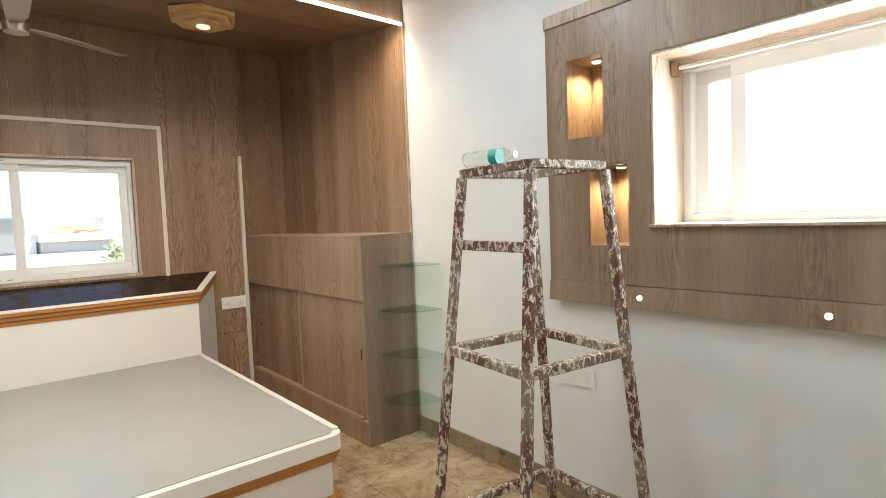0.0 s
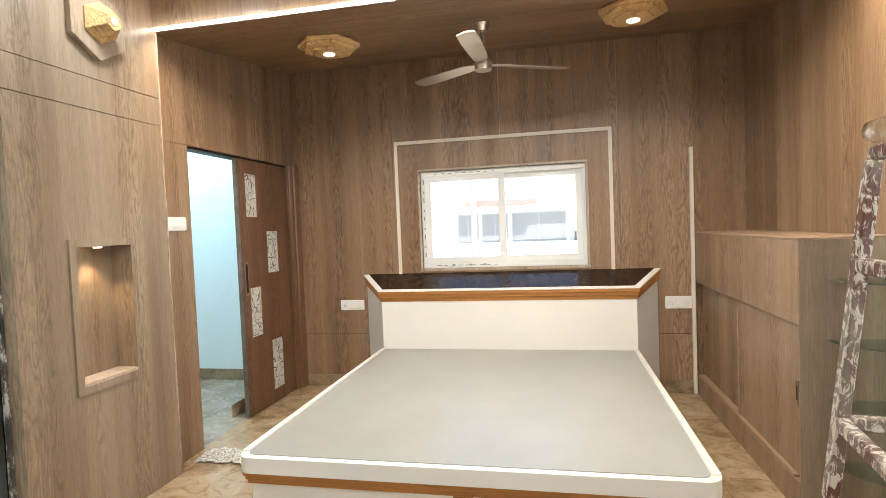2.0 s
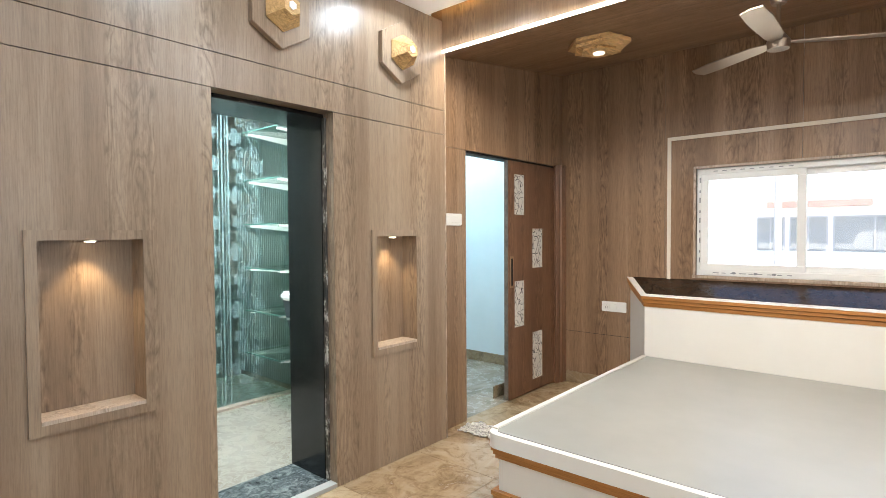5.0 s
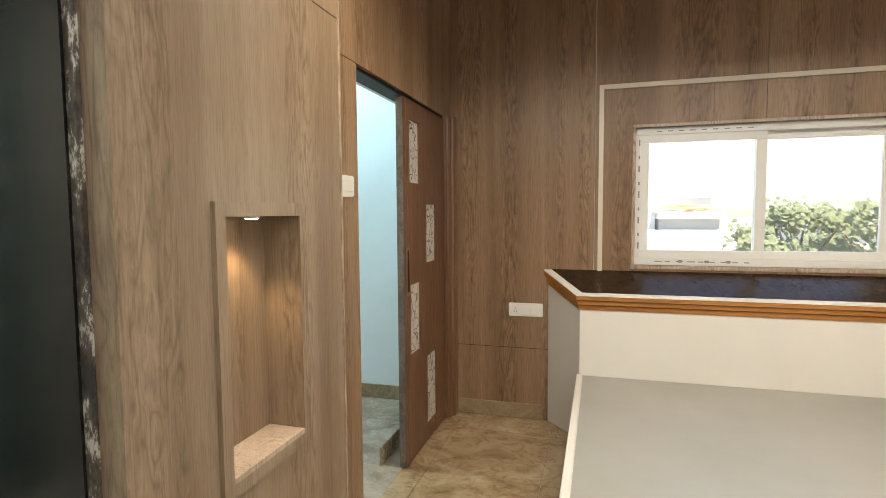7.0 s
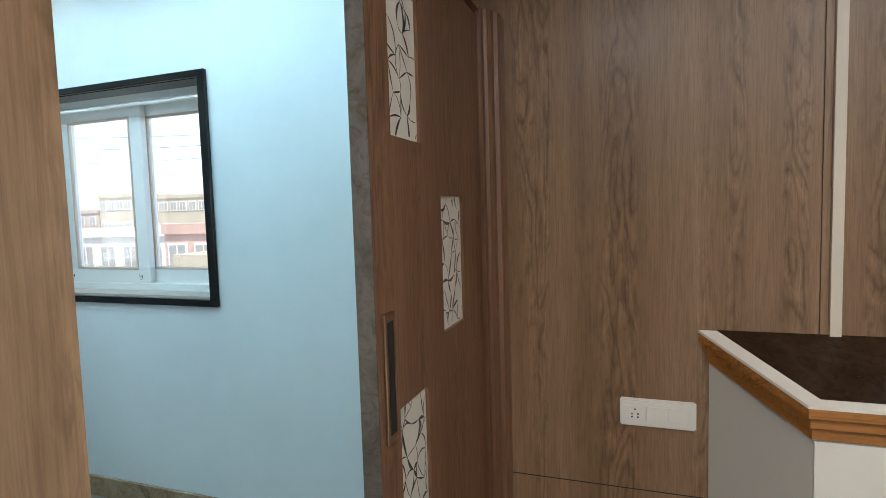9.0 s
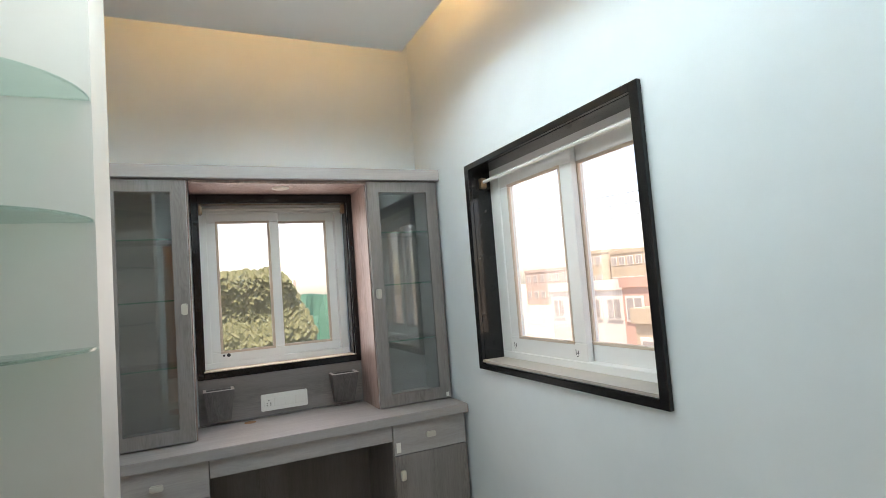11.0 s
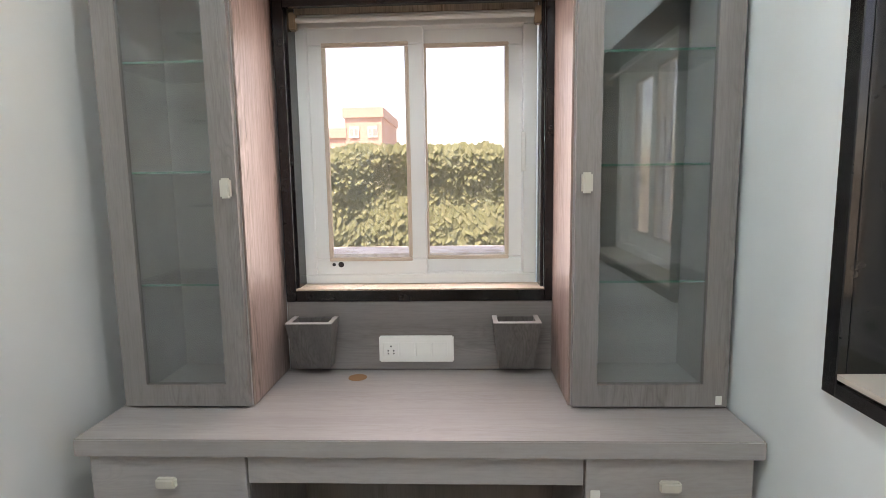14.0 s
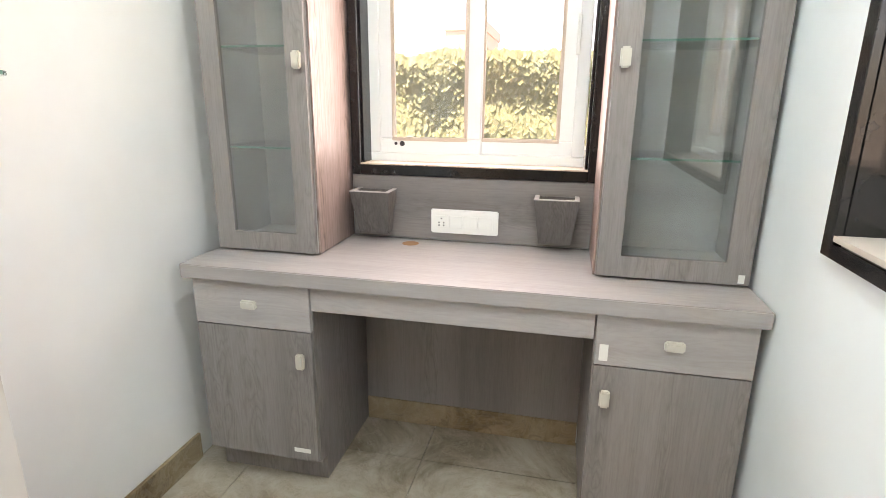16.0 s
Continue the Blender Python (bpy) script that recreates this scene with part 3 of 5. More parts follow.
def quarter(cx, cy, sx, sy, r, n=14):
    return [(cx, cy)] + [(cx + sx * r * math.cos(math.pi / 2 * i / n), cy + sy * r * math.sin(math.pi / 2 * i / n)) for i in range(n + 1)]


def glass_shelf(cx, cy, sx, sy, r, z, group):
    s = thing("glass_shelf", (cx, cy, z), "quarter-round green-edged glass corner shelf", "shelf", group)
    pts = quarter(cx, cy, sx, sy, r)
    prism_part("plate", pts if sx * sy > 0 else pts[::-1], "z", z, z + 0.008, SHELF_GLASS, s)
    bm = bmesh.new()
    rim = pts[1:]
    for (x0, y0), (x1, y1) in zip(rim, rim[1:]):
        vs = [bm.verts.new(v) for v in ((x0, y0, z), (x1, y1, z), (x1, y1, z + 0.008), (x0, y0, z + 0.008))]
        bm.faces.new(vs)
    bmesh.ops.solidify(bm, geom=bm.faces[:], thickness=0.002)
    part("edge", bm, GLASS_EDGE, s, "green polished edge")
    return s


for z in (1.108, 0.832, 0.553, 0.268):
    glass_shelf(2.513, 2.733, -1, -1, 0.27, z, "glass shelves on the cabinet end")

# ---- sliding door ----
door = thing("door_1", (-1.32, 4.05, 0), "half-open brown veneer sliding door with four patterned inserts", "door", kind="structure")
INSERTS = ((3.797, 3.957, 1.562, 1.90), (4.082, 4.262, 1.098, 1.445), (3.797, 3.957, 0.61, 1.0), (4.082, 4.262, 0.11, 0.53))
bm = bmesh.new()
for b in holed("x", -1.342, -1.303, 3.703, 4.461, 0.012, 2.005, INSERTS):
    box(bm, *b)
part("leaf", bm, DOOR_WOOD, door)
pbox("edge_strip", (-1.3415, -1.3035, 3.699, 3.7028, 0.014, 2.003), marble("rough_ply_edge", [(0.07, 0.055, 0.042), (0.12, 0.095, 0.075), (0.18, 0.145, 0.115)], 0.7, 3.0), door, "rough unfinished leaf edge")
INSERT = paint("frosted_insert", (0.72, 0.70, 0.64), 0.25, 0.05)
rng = random.Random(5)
for y0, y1, z0, z1 in INSERTS:
    p = pbox("insert", (-1.33, -1.311, y0, y1, z0, z1), INSERT, door, "off-white insert with black twig lines")
    bm = bmesh.new()
    nodes = {}
    for i in range(-1, 6):
        for j in range(-1, 11):
            nodes[i, j] = (y0 + (i + 0.5 * (j % 2) + rng.uniform(-0.32, 0.32)) * 0.042, z0 + (j + rng.uniform(-0.32, 0.32)) * 0.046)
    for (i, j), a in nodes.items():
        for step in ((1, 0), (0, 1), (-1 if j % 2 == 0 else 1, 1)):
            b = nodes.get((i + step[0], j + step[1]))
            if b is None or rng.random() < 0.36:
                continue
            bow, w = rng.uniform(-0.22, 0.22), rng.choice((0.0009, 0.0014, 0.0026))
            last = None
            for q in range(7):
                f = q / 6
                o = bow * 4 * f * (1 - f)
                py = a[0] + (b[0] - a[0]) * f - (b[1] - a[1]) * o
                pz = a[1] + (b[1] - a[1]) * f + (b[0] - a[0]) * o
                h = w * (0.35 + 1.3 * math.sin(math.pi * f))
                inside = y0 + 0.003 < py < y1 - 0.003 and z0 + 0.003 < pz < z1 - 0.003
                if last and inside:
                    d = Vector((py - last[0], pz - last[1])).normalized()
                    bm.faces.new([bm.verts.new((-1.3105, yy, zz)) for yy, zz in ((last[0] - d.y * -last[2], last[1] - d.x * last[2]), (py + d.y * h, pz - d.x * h), (py - d.y * h, pz + d.x * h), (last[0] - d.y * last[2], last[1] + d.x * last[2]))])
                last = (py, pz, h) if inside else None
    part("twig_lines", bm, INK, p)
pull = pbox("handle", (-1.3035, -1.298, 3.728, 3.776, 0.95, 1.212), BRASS, door, "long bronze flush pull", 0.002)
pbox("handle_slot", (-1.2978, -1.2972, 3.739, 3.765, 0.968, 1.194), DARK_LINE, pull)


# ---- east window wall: veneer panel with niches ----
bm = bmesh.new()
for b in holed("x", 2.495, 2.529, -1.6, 1.61, 1.075, 2.25, [(-0.25, 1.09, 1.32, 2.02), (1.30, 1.50, 1.72, 2.09), (1.185, 1.39, 1.235, 1.60)]):
    box(bm, *b)
part("panel", bm, VENEER_PALE, wall_east)
bm = bmesh.new()
prof = [(2.529, 0.98), (2.478, 0.98), (2.49, 1.073), (2.529, 1.073)]
lo = [bm.verts.new((x, -1.6, z)) for x, z in prof]
hi = [bm.verts.new((x, 1.61, z)) for x, z in prof]
bm.faces.new(lo), bm.faces.new(hi[::-1])
for i in range(4):
    bm.faces.new((lo[i], lo[(i + 1) % 4], hi[(i + 1) % 4], hi[i]))
part("lower_band", bm, VENEER_PALE, wall_east)
pbox("cornice", (2.485, 2.529, -1.6, 1.615, 2.252, 2.31), LINING, wall_east, "", 0.003)
for name, dims in (("reveal", (2.497, 2.76, 1.078, 1.089, 1.332, 2.01)), ("reveal", (2.497, 2.76, -0.249, -0.238, 1.332, 2.01)), ("reveal", (2.497, 2.76, -0.249, 1.089, 2.01, 2.019)), ("window_sill", (2.475, 2.765, -0.25, 1.092, 1.3205, 1.332))):
    pbox(name, dims, LINING, W2, "", 0.0015)
for y0, y1, z0, z1 in ((1.30, 1.50, 1.72, 2.09), (1.185, 1.39, 1.235, 1.60)):
    bm = bmesh.new()
    for b in ((2.497, 2.70, y0 + 0.0005, y0 + 0.008, z0, z1), (2.497, 2.70, y1 - 0.008, y1 - 0.0005, z0, z1), (2.497, 2.70, y0 + 0.008, y1 - 0.008, z0 + 0.0005, z0 + 0.008), (2.497, 2.70, y0 + 0.008, y1 - 0.008, z1 - 0.008, z1 - 0.0005)):
        box(bm, *b)
    part("niche_lining", bm, VENEER_PALE, wall_east)
    pbox("niche_back", (2.695, 2.702, y0 + 0.008, y1 - 0.008, z0 + 0.008, z1 - 0.008), VENEER_PALE, wall_east)


def spot_lamp(name, at, direction, radius, label, category, group, body, lens):
    """Round recessed lamp: trim ring and lens."""
    s = thing(name, at, label, category, group)
    a, d = Vector(at), Vector(direction).normalized()
    bm = bmesh.new()
    rod(bm, a - d * 0.002, a + d * 0.006, radius, 24)
    part("rim", bm, body, s)
    bm = bmesh.new()
    rod(bm, a + d * 0.0061, a + d * 0.009, radius * 0.78, 24)
    part("lens", bm, lens, s, "glowing lens")
    return s


for y in (1.14, 0.48, -0.18):
    spot_lamp("band_spot", (2.484, y, 1.025), (-1, 0, 0.1), 0.013, "small lit spot in the veneer band", "spotlight", "spots along the window panel", STEEL, LED_WARM)
for y, z in ((1.40, 2.075), (1.285, 1.585)):
    spot_lamp("niche_spot", (2.60, y, z + 0.006), (0, 0, -1), 0.024, "small warm spot in the top of a niche", "spotlight", "niche spots", STEEL, LED_WARM)
    spot("niche_light", (2.60, y, z - 0.02), (2.62, y, 0), 2.4, (1.0, 0.74, 0.42), 150)
for y in (0.69, 2.325):
    spot_lamp("niche_spot", (-1.242, y, 1.393), (0, 0, -1), 0.022, "small warm spot in the top of a niche", "spotlight", "niche spots", STEEL, LED_WARM)
    spot("niche_light", (-1.242, y, 1.37), (-1.285, y, 0.0), 1.3, (1.0, 0.74, 0.42), 90)


def curtain_rod(axis, wall, a0, a1, z, label):
    s = thing("curtain_rod", (wall if axis == "x" else (a0 + a1) / 2, (a0 + a1) / 2 if axis == "x" else wall, z), label, "curtain rod")
    def at(a, w, h):
        return (w, a, h) if axis == "x" else (a, w, h)
    bm = bmesh.new()
    rod(bm, at(a0, wall, z), at(a1, wall, z), 0.009, 12)
    part("rod", bm, PLASTIC, s, "pale metal tube")
    for a in (a0, a1):
        bm = bmesh.new()
        e = at(a, wall, z)
        box(bm, e[0] - 0.016, e[0] + 0.016, e[1] - 0.016, e[1] + 0.016, z - 0.032, z + 0.022)
        bevelled(bm, 0.004, 2)
        part("bracket", bm, BRASS, s)
    return s


curtain_rod("x", 2.66, -0.22, 1.06, 1.975, "slim steel curtain rod under the reveal's top")
curtain_rod("x", -4.555, 3.435, 4.235, 1.955, "slim steel curtain rod with bronze brackets")
curtain_rod("y", 4.775, -3.76, -2.65, 1.955, "slim steel curtain rod with bronze brackets")


# ---- switch and socket plates ----
def plate(name, axis, wall, side, a0, a1, z0, z1, label, modules):
    """Switch plate on a wall whose face is at wall; side is the way into the room."""
    def d(b0, b1, c0, c1, e0, e1):
        lo, hi = sorted((wall + side * e0, wall + side * e1))
        return (lo, hi, b0, b1, c0, c1) if axis == "x" else (b0, b1, lo, hi, c0, c1)
    cx = (a0 + a1) / 2
    s = thing(name, (wall, cx, z0) if axis == "x" else (cx, wall, z0), label, "switch")
    pbox("cover", d(a0, a1, z0, z1, 0.0005, 0.012), PLASTIC, s, "", 0.004, 2)
    w = (a1 - a0 - 0.03) / max(1, len(modules))
    for i, kind in enumerate(modules):
        b0, b1, c0, c1 = a0 + 0.015 + i * w, a0 + 0.015 + (i + 1) * w - 0.004, z0 + 0.022, z1 - 0.022
        p = pbox("socket" if kind == "s" else "rocker", d(b0, b1, c0, c1, 0.0125, 0.0155), PLASTIC, s, "", 0.001)
        if kind == "s":
            m, h = (b0 + b1) / 2, (c0 + c1) / 2
            bm = bmesh.new()
            for du, dv in ((0, 0.011), (-0.009, -0.004), (0.009, -0.004), (-0.009, -0.014), (0.009, -0.014)):
                box(bm, *d(m + du - 0.0025, m + du + 0.0025, h + dv - 0.0025, h + dv + 0.0025, 0.0156, 0.0162))
            part("pin_holes", bm, INK, p)
    return s


plate("switch_plate", "x", -1.295, 1, 2.85, 3.07, 1.464, 1.55, "white plastic switch plate beside the door", "r")
plate("socket_plate", "y", 4.60, -1, -0.89, -0.665, 0.70, 0.79, "white plastic socket strip beside the headboard", "srr")
plate("socket_plate", "y", 4.60, -1, 1.90, 2.11, 0.69, 0.79, "white plastic socket strip beside the headboard", "srs")
plate("blank_plate", "x", 2.53, -1, 1.39, 1.60, 0.565, 0.655, "white blank cover plate low on the wall", "")
plate("desk_socket", "x", -4.50, 1, 3.70, 3.95, 0.83, 0.92, "white socket and dimmer plate above the desk", "srrr")

# ---- ceiling fan ----
fan = thing("ceiling_fan", (0.62, 3.54, 2.43), "champagne metal three-blade ceiling fan at rest", "ceiling fan")
for name, z0, z1, r0, r1, label in (("motor", 2.43, 2.475, 0.055, 0.06, "polished motor housing"), ("hub", 2.475, 2.515, 0.06, 0.03, ""), ("down_rod", 2.515, 2.70, 0.011, 0.011, ""), ("canopy", 2.68, 2.745, 0.035, 0.06, "")):
    bm = bmesh.new()
    rod(bm, (0.62, 3.54, z0), (0.62, 3.54, z1), r0, 28, r1)
    part(name, bm, FAN_METAL, fan, label, smooth=False)
for deg in (28, 148, 268):
    bm = bmesh.new()
    m = Matrix.Translation((0.62, 3.54, 2.468)) @ Matrix.Rotation(radians(deg), 4, "Z") @ Matrix.Rotation(radians(9), 4, "X")
    top = [(0.05, 0.025), (0.14, 0.052), (0.45, 0.062), (0.60, 0.05), (0.62, 0.0), (0.60, -0.05), (0.45, -0.055), (0.14, -0.042), (0.05, -0.025)]
    prism(bm, top, "z", -0.003, 0.003)
    bmesh.ops.transform(bm, matrix=m, verts=bm.verts)
    part("blade", bm, FAN_METAL, fan)


# ---- hexagonal lamps ----
def hexagon(r, start=30):
    return [(r * math.cos(radians(start + 60 * i)), r * math.sin(radians(start + 60 * i))) for i in range(6)]


def loft(bm, rings):
    """Joins rings of points (same count) and closes both ends."""
    made = [[bm.verts.new(p) for p in ring] for ring in rings]
    for a, b in zip(made, made[1:]):
        for i in range(len(a)):
            bm.faces.new((a[i], a[(i + 1) % len(a)], b[(i + 1) % len(a)], b[i]))
    bm.faces.new(made[0][::-1]), bm.faces.new(made[-1])


for y in (0.69, 1.515, 2.345):
    lamp = thing("hexagon_wall_lamp", (-1.2, y, 2.51), "hexagonal veneer wall lamp with a pine centre block", "wall lamp", "hexagon lamps above the bathroom door")
    bm = bmesh.new()
    loft(bm, [[(x, y + u, 2.51 + v) for u, v in hexagon(0.187)] for x in (-1.199, -1.165)])
    bevelled(bm, 0.003)
    part("back_plate", bm, VENEER_PALE, lamp)
    bm = bmesh.new()
    loft(bm, [[(x, y + u, 2.51 + v + dz) for u, v in hexagon(r)] for x, r, dz in ((-1.164, 0.105, 0.0), (-1.155, 0.107, 0.0), (-1.075, 0.048, 0.0))])
    block = part("block", bm, PINE, lamp, "faceted pine block")
    bm = bmesh.new()
    loft(bm, [[(x, y + u, 2.51 + v) for u, v in hexagon(0.022)] for x in (-1.0745, -1.071)])
    part("lens", bm, PLASTIC, block, "small white lens")

for cx in (-0.445, 1.555):
    lamp = thing("hexagon_ceiling_lamp", (cx, 3.54, 2.64), "stepped hexagonal pine ceiling lamp", "ceiling lamp", "pine ceiling lamps over the bed")
    for i, (r, z0, z1, turn) in enumerate(((0.17, 2.715, 2.76, 0), (0.215, 2.688, 2.714, 12), (0.18, 2.664, 2.687, 0), (0.125, 2.646, 2.663, 0))):
        bm = bmesh.new()
        loft(bm, [[(cx + u, 3.54 + v, z) for u, v in hexagon(r, turn)] for z in (z0, z1)])
        bevelled(bm, 0.003)
        part("tier", bm, PINE, lamp)
    bm = bmesh.new()
    rod(bm, (cx, 3.54, 2.638), (cx, 3.54, 2.6455), 0.04, 24)
    part("lens", bm, LENS_DIM, lamp, "round lit lens")

# light strip, cove and downlights
tagged(pbox("light_strip", (-1.19, 2.51, 2.742, 2.759, 2.612, 2.628), LED, None, "", 0.003), "bright white light strip under the fascia", "light strip")
area("light_strip_glow", (0.66, 2.752, 2.606), (0.66, 3.35, 0), 3.6, 0.03, 8.5, (1.0, 0.83, 0.62), 140)
tagged(pbox("cove_strip", (-1.3, 2.5, 2.50, 2.53, 2.951, 2.962), glow("warm_cove_glow", (1.0, 0.52, 0.08), 5.0)), "warm light strip hidden in the ceiling cove", "light strip")
for x, y in ((-0.83, 2.20), (-0.45, 1.2), (0.62, 2.05), (1.45, 1.9), (0.62, 0.4), (-0.6, -0.6), (1.6, -0.6)):
    spot_lamp("downlight", (x, y, 2.8305), (0, 0, -1), 0.075, "round white recessed downlight", "downlight", "bedroom downlights", PLASTIC, LED_COOL)
    spot("downlight_beam", (x, y, 2.80), (x, y, 0), 4.8 if x < -0.3 else 6.6, (0.86, 0.95, 1.0), 170, 0.05, 0.3)

# ---- ladder stand ----
PAINTED = mat("paint_spattered_wood", (0.2, 0.08, 0.05), 0.6)
spl = node(PAINTED, "ShaderNodeTexNoise", Scale=52.0, Detail=7.0, Roughness=0.72, Distortion=0.6)
link(PAINTED, place(PAINTED, (1, 1, 0.55)), spl.inputs["Vector"])
hue = node(PAINTED, "ShaderNodeTexNoise", Scale=5.0, Detail=2.0)
link(PAINTED, place(PAINTED, (1, 1, 1), (3, 1, 2)), hue.inputs["Vector"])
under = ramp(PAINTED, hue.outputs[0], [(0.36, (0.12, 0.035, 0.022)), (0.5, (0.13, 0.062, 0.042)), (0.64, (0.22, 0.17, 0.13))])
mask = ramp(PAINTED, spl.outputs[0], [(0.515, (0, 0, 0)), (0.545, (1, 1, 1))])
link(PAINTED, mixed(PAINTED, under.outputs[0], (0.60, 0.54, 0.44), mask.outputs[0]), PAINTED.node_tree.nodes["Principled BSDF"].inputs["Base Color"])
bump(PAINTED, spl.outputs[0], 0.5, 0.004)

ladder = thing("ladder_stand", (1.915, 1.23, 0), "tall four-legged wooden painter's stand spattered with paint", "ladder")
TOPZ = 1.55


def leg_at(sx, sy, z):
    k = (TOPZ - z) / TOPZ
    u, v = sx * (0.166 + 0.150 * k), sy * (0.186 + 0.074 * k)
    c, d = math.cos(radians(-8)), math.sin(radians(-8))
    return Vector((1.912 + u * c - v * d, 1.232 + u * d + v * c, z))


def bar(bm, a, b, w, h, up=(0, 0, 1)):
    a, b = Vector(a), Vector(b)
    d = (b - a).normalized()
    side = d.cross(Vector(up)).normalized() * w / 2
    rise = side.cross(d).normalized() * h / 2
    ends = [[bm.verts.new(p + s * side + r * rise) for s, r in ((-1, -1), (1, -1), (1, 1), (-1, 1))] for p in (a, b)]
    bm.faces.new(ends[0][::-1]), bm.faces.new(ends[1])
    for i in range(4):
        bm.faces.new((ends[0][i], ends[0][(i + 1) % 4], ends[1][(i + 1) % 4], ends[1][i]))


CORNERS = ((-1, -1), (1, -1), (1, 1), (-1, 1))
for sx, sy in CORNERS:
    bm = bmesh.new()
    bar(bm, leg_at(sx, sy, 0), leg_at(sx, sy, TOPZ - 0.015), 0.034, 0.03, (1, 0, 0))
    bevelled(bm, 0.004)
    part("leg", bm, PAINTED, ladder)
for level in (0.27, 0.90, TOPZ):
    for i in range(4):
        bm = bmesh.new()
        a, b = leg_at(*CORNERS[i], level), leg_at(*CORNERS[(i + 1) % 4], level)
        bar(bm, a, b, 0.03, 0.034 if level < 1.5 else 0.03)
        bevelled(bm, 0.004)
        part("rail" if level < 1.5 else "top_rail", bm, PAINTED, ladder)
bm = bmesh.new()
bar(bm, leg_at(-1, -1, 1.29), leg_at(-1, 1, 1.29), 0.03, 0.034)
bevelled(bm, 0.004)
part("rung", bm, PAINTED, ladder)

# bottle lying on the stand
bottle = thing("plastic_bottle", (1.76, 1.26, 1.566), "clear plastic water bottle with a green label, lying down", "bottle")
CLEARP = glass("clear_plastic", (0.93, 0.96, 0.95), 0.08)
LABEL = paint("green_label", (0.02, 0.36, 0.29), 0.35, 0.3, 30)


def turned(bm, profile, axis_a, axis_b, sides=20):
    """Surface of revolution round a line; profile of (share along, radius)."""
    a, b = Vector(axis_a), Vector(axis_b)
    d = (b - a)
    u = d.orthogonal().normalized()
    v = d.normalized().cross(u)
    loft(bm, [[a + d * s + (u * math.cos(t) + v * math.sin(t)) * r for t in (2 * math.pi * i / sides for i in range(sides))] for s, r in profile])


bm = bmesh.new()
turned(bm, [(0, 0.020), (0.02, 0.026), (0.2, 0.027), (0.23, 0.0245), (0.26, 0.027), (0.76, 0.027), (0.88, 0.016), (0.92, 0.010), (0.96, 0.010)], (1.742, 1.385, 1.593), (1.772, 1.175, 1.593))
part("body", bm, CLEARP, bottle, smooth=True)
bm = bmesh.new()
turned(bm, [(0.55, 0.0275), (0.70, 0.0275)], (1.742, 1.385, 1.593), (1.772, 1.175, 1.593))
part("label", bm, LABEL, bottle, "green paper label")
bm = bmesh.new()
turned(bm, [(0.94, 0.012), (1.0, 0.012)], (1.742, 1.385, 1.593), (1.772, 1.175, 1.593))
part("cap", bm, PLASTIC, bottle, "white cap")

# crumpled newspaper by the door
PAPER = mat("newsprint", (0.6, 0.57, 0.5), 0.8)
pn = node(PAPER, "ShaderNodeTexNoise", Scale=70.0, Detail=2.0)
link(PAPER, place(PAPER, (1, 3, 1)), pn.inputs["Vector"])
pr = ramp(PAPER, pn.outputs[0], [(0.42, (0.24, 0.23, 0.21)), (0.5, (0.62, 0.59, 0.52))])
link(PAPER, pr.outputs[0], PAPER.node_tree.nodes["Principled BSDF"].inputs["Base Color"])
bm = bmesh.new()
bmesh.ops.create_grid(bm, x_segments=26, y_segments=20, size=0.5)
for v in bm.verts:
    x, y = v.co.x, v.co.y
    h = 0.035 * abs(noise.noise(Vector((x * 5, y * 5, 1)))) + 0.02 * abs(noise.noise(Vector((x * 13, y * 13, 4))))
    v.co = (-1.05 + x * 0.34 + 0.02 * noise.noise(Vector((y * 6, 1, 1))), 3.03 + y * 0.2 + 0.03 * noise.noise(Vector((x * 7, 3, 3))), 0.004 + h)
tagged(part("newspaper", bm, PAPER), "crumpled sheet of newspaper on the floor", "newspaper")


# ---- study: desk with hutch ----
BACK, CF, BF = -4.515, -4.19, -4.03
desk = thing("desk_unit", (-4.2, 3.85, 0), "grey oak laminate study desk with drawers and knee space", "desk")
for y0, y1, knob_y in ((3.01, 3.425, 3.385), (4.285, 4.70, 4.325)):
    c = pbox("pedestal", (BACK, BF - 0.019, y0, y1, 0.10, 0.748), GREY_WOOD, desk, "", 0.001)
    pbox("plinth", (BACK, -4.10, y0 + 0.003, y1 - 0.003, 0.0, 0.10), GREY_WOOD, desk)
    dr = pbox("drawer", (BF - 0.018, BF, y0 + 0.003, y1 - 0.002, 0.592, 0.745), GREY_FRONT, desk, "paler drawer front", 0.0015)
    dd = pbox("door", (BF - 0.018, BF, y0 + 0.003, y1 - 0.002, 0.115, 0.588), GREY_WOOD, desk, "", 0.0015)
    m = (y0 + y1) / 2
    for parent, ky, kz, w, h in ((dr, m, 0.672, 0.026, 0.014), (dd, knob_y, 0.492, 0.014, 0.026)):
        bm = bmesh.new()
        box(bm, BF + 0.001, BF + 0.02, ky - w, ky + w, kz - h, kz + h)
        bevelled(bm, 0.0045, 2)
        part("knob", bm, KNOB, parent, "cream plastic knob")
pbox("apron", (BF - 0.018, BF - 0.002, 3.428, 4.282, 0.666, 0.745), GREY_FRONT, desk, "paler slim drawer front", 0.0015)
pbox("back_board", (BACK, BACK + 0.015, 3.426, 4.284, 0.102, 0.748), GREY_WOOD, desk)
pbox("knee_skirting", (BACK, BACK + 0.017, 3.426, 4.284, 0.0, 0.10), SKIRT, desk, "brown marble skirting")
for y, z, w in ((3.367, 0.154, 0.03), (4.312, 0.63, 0.012)):
    pbox("sticker", (BF + 0.0003, BF + 0.0008, y - w, y + w, z - (0.008 if w > 0.015 else 0.025), z + (0.008 if w > 0.015 else 0.025)), PLASTIC, desk, "white paper sticker")

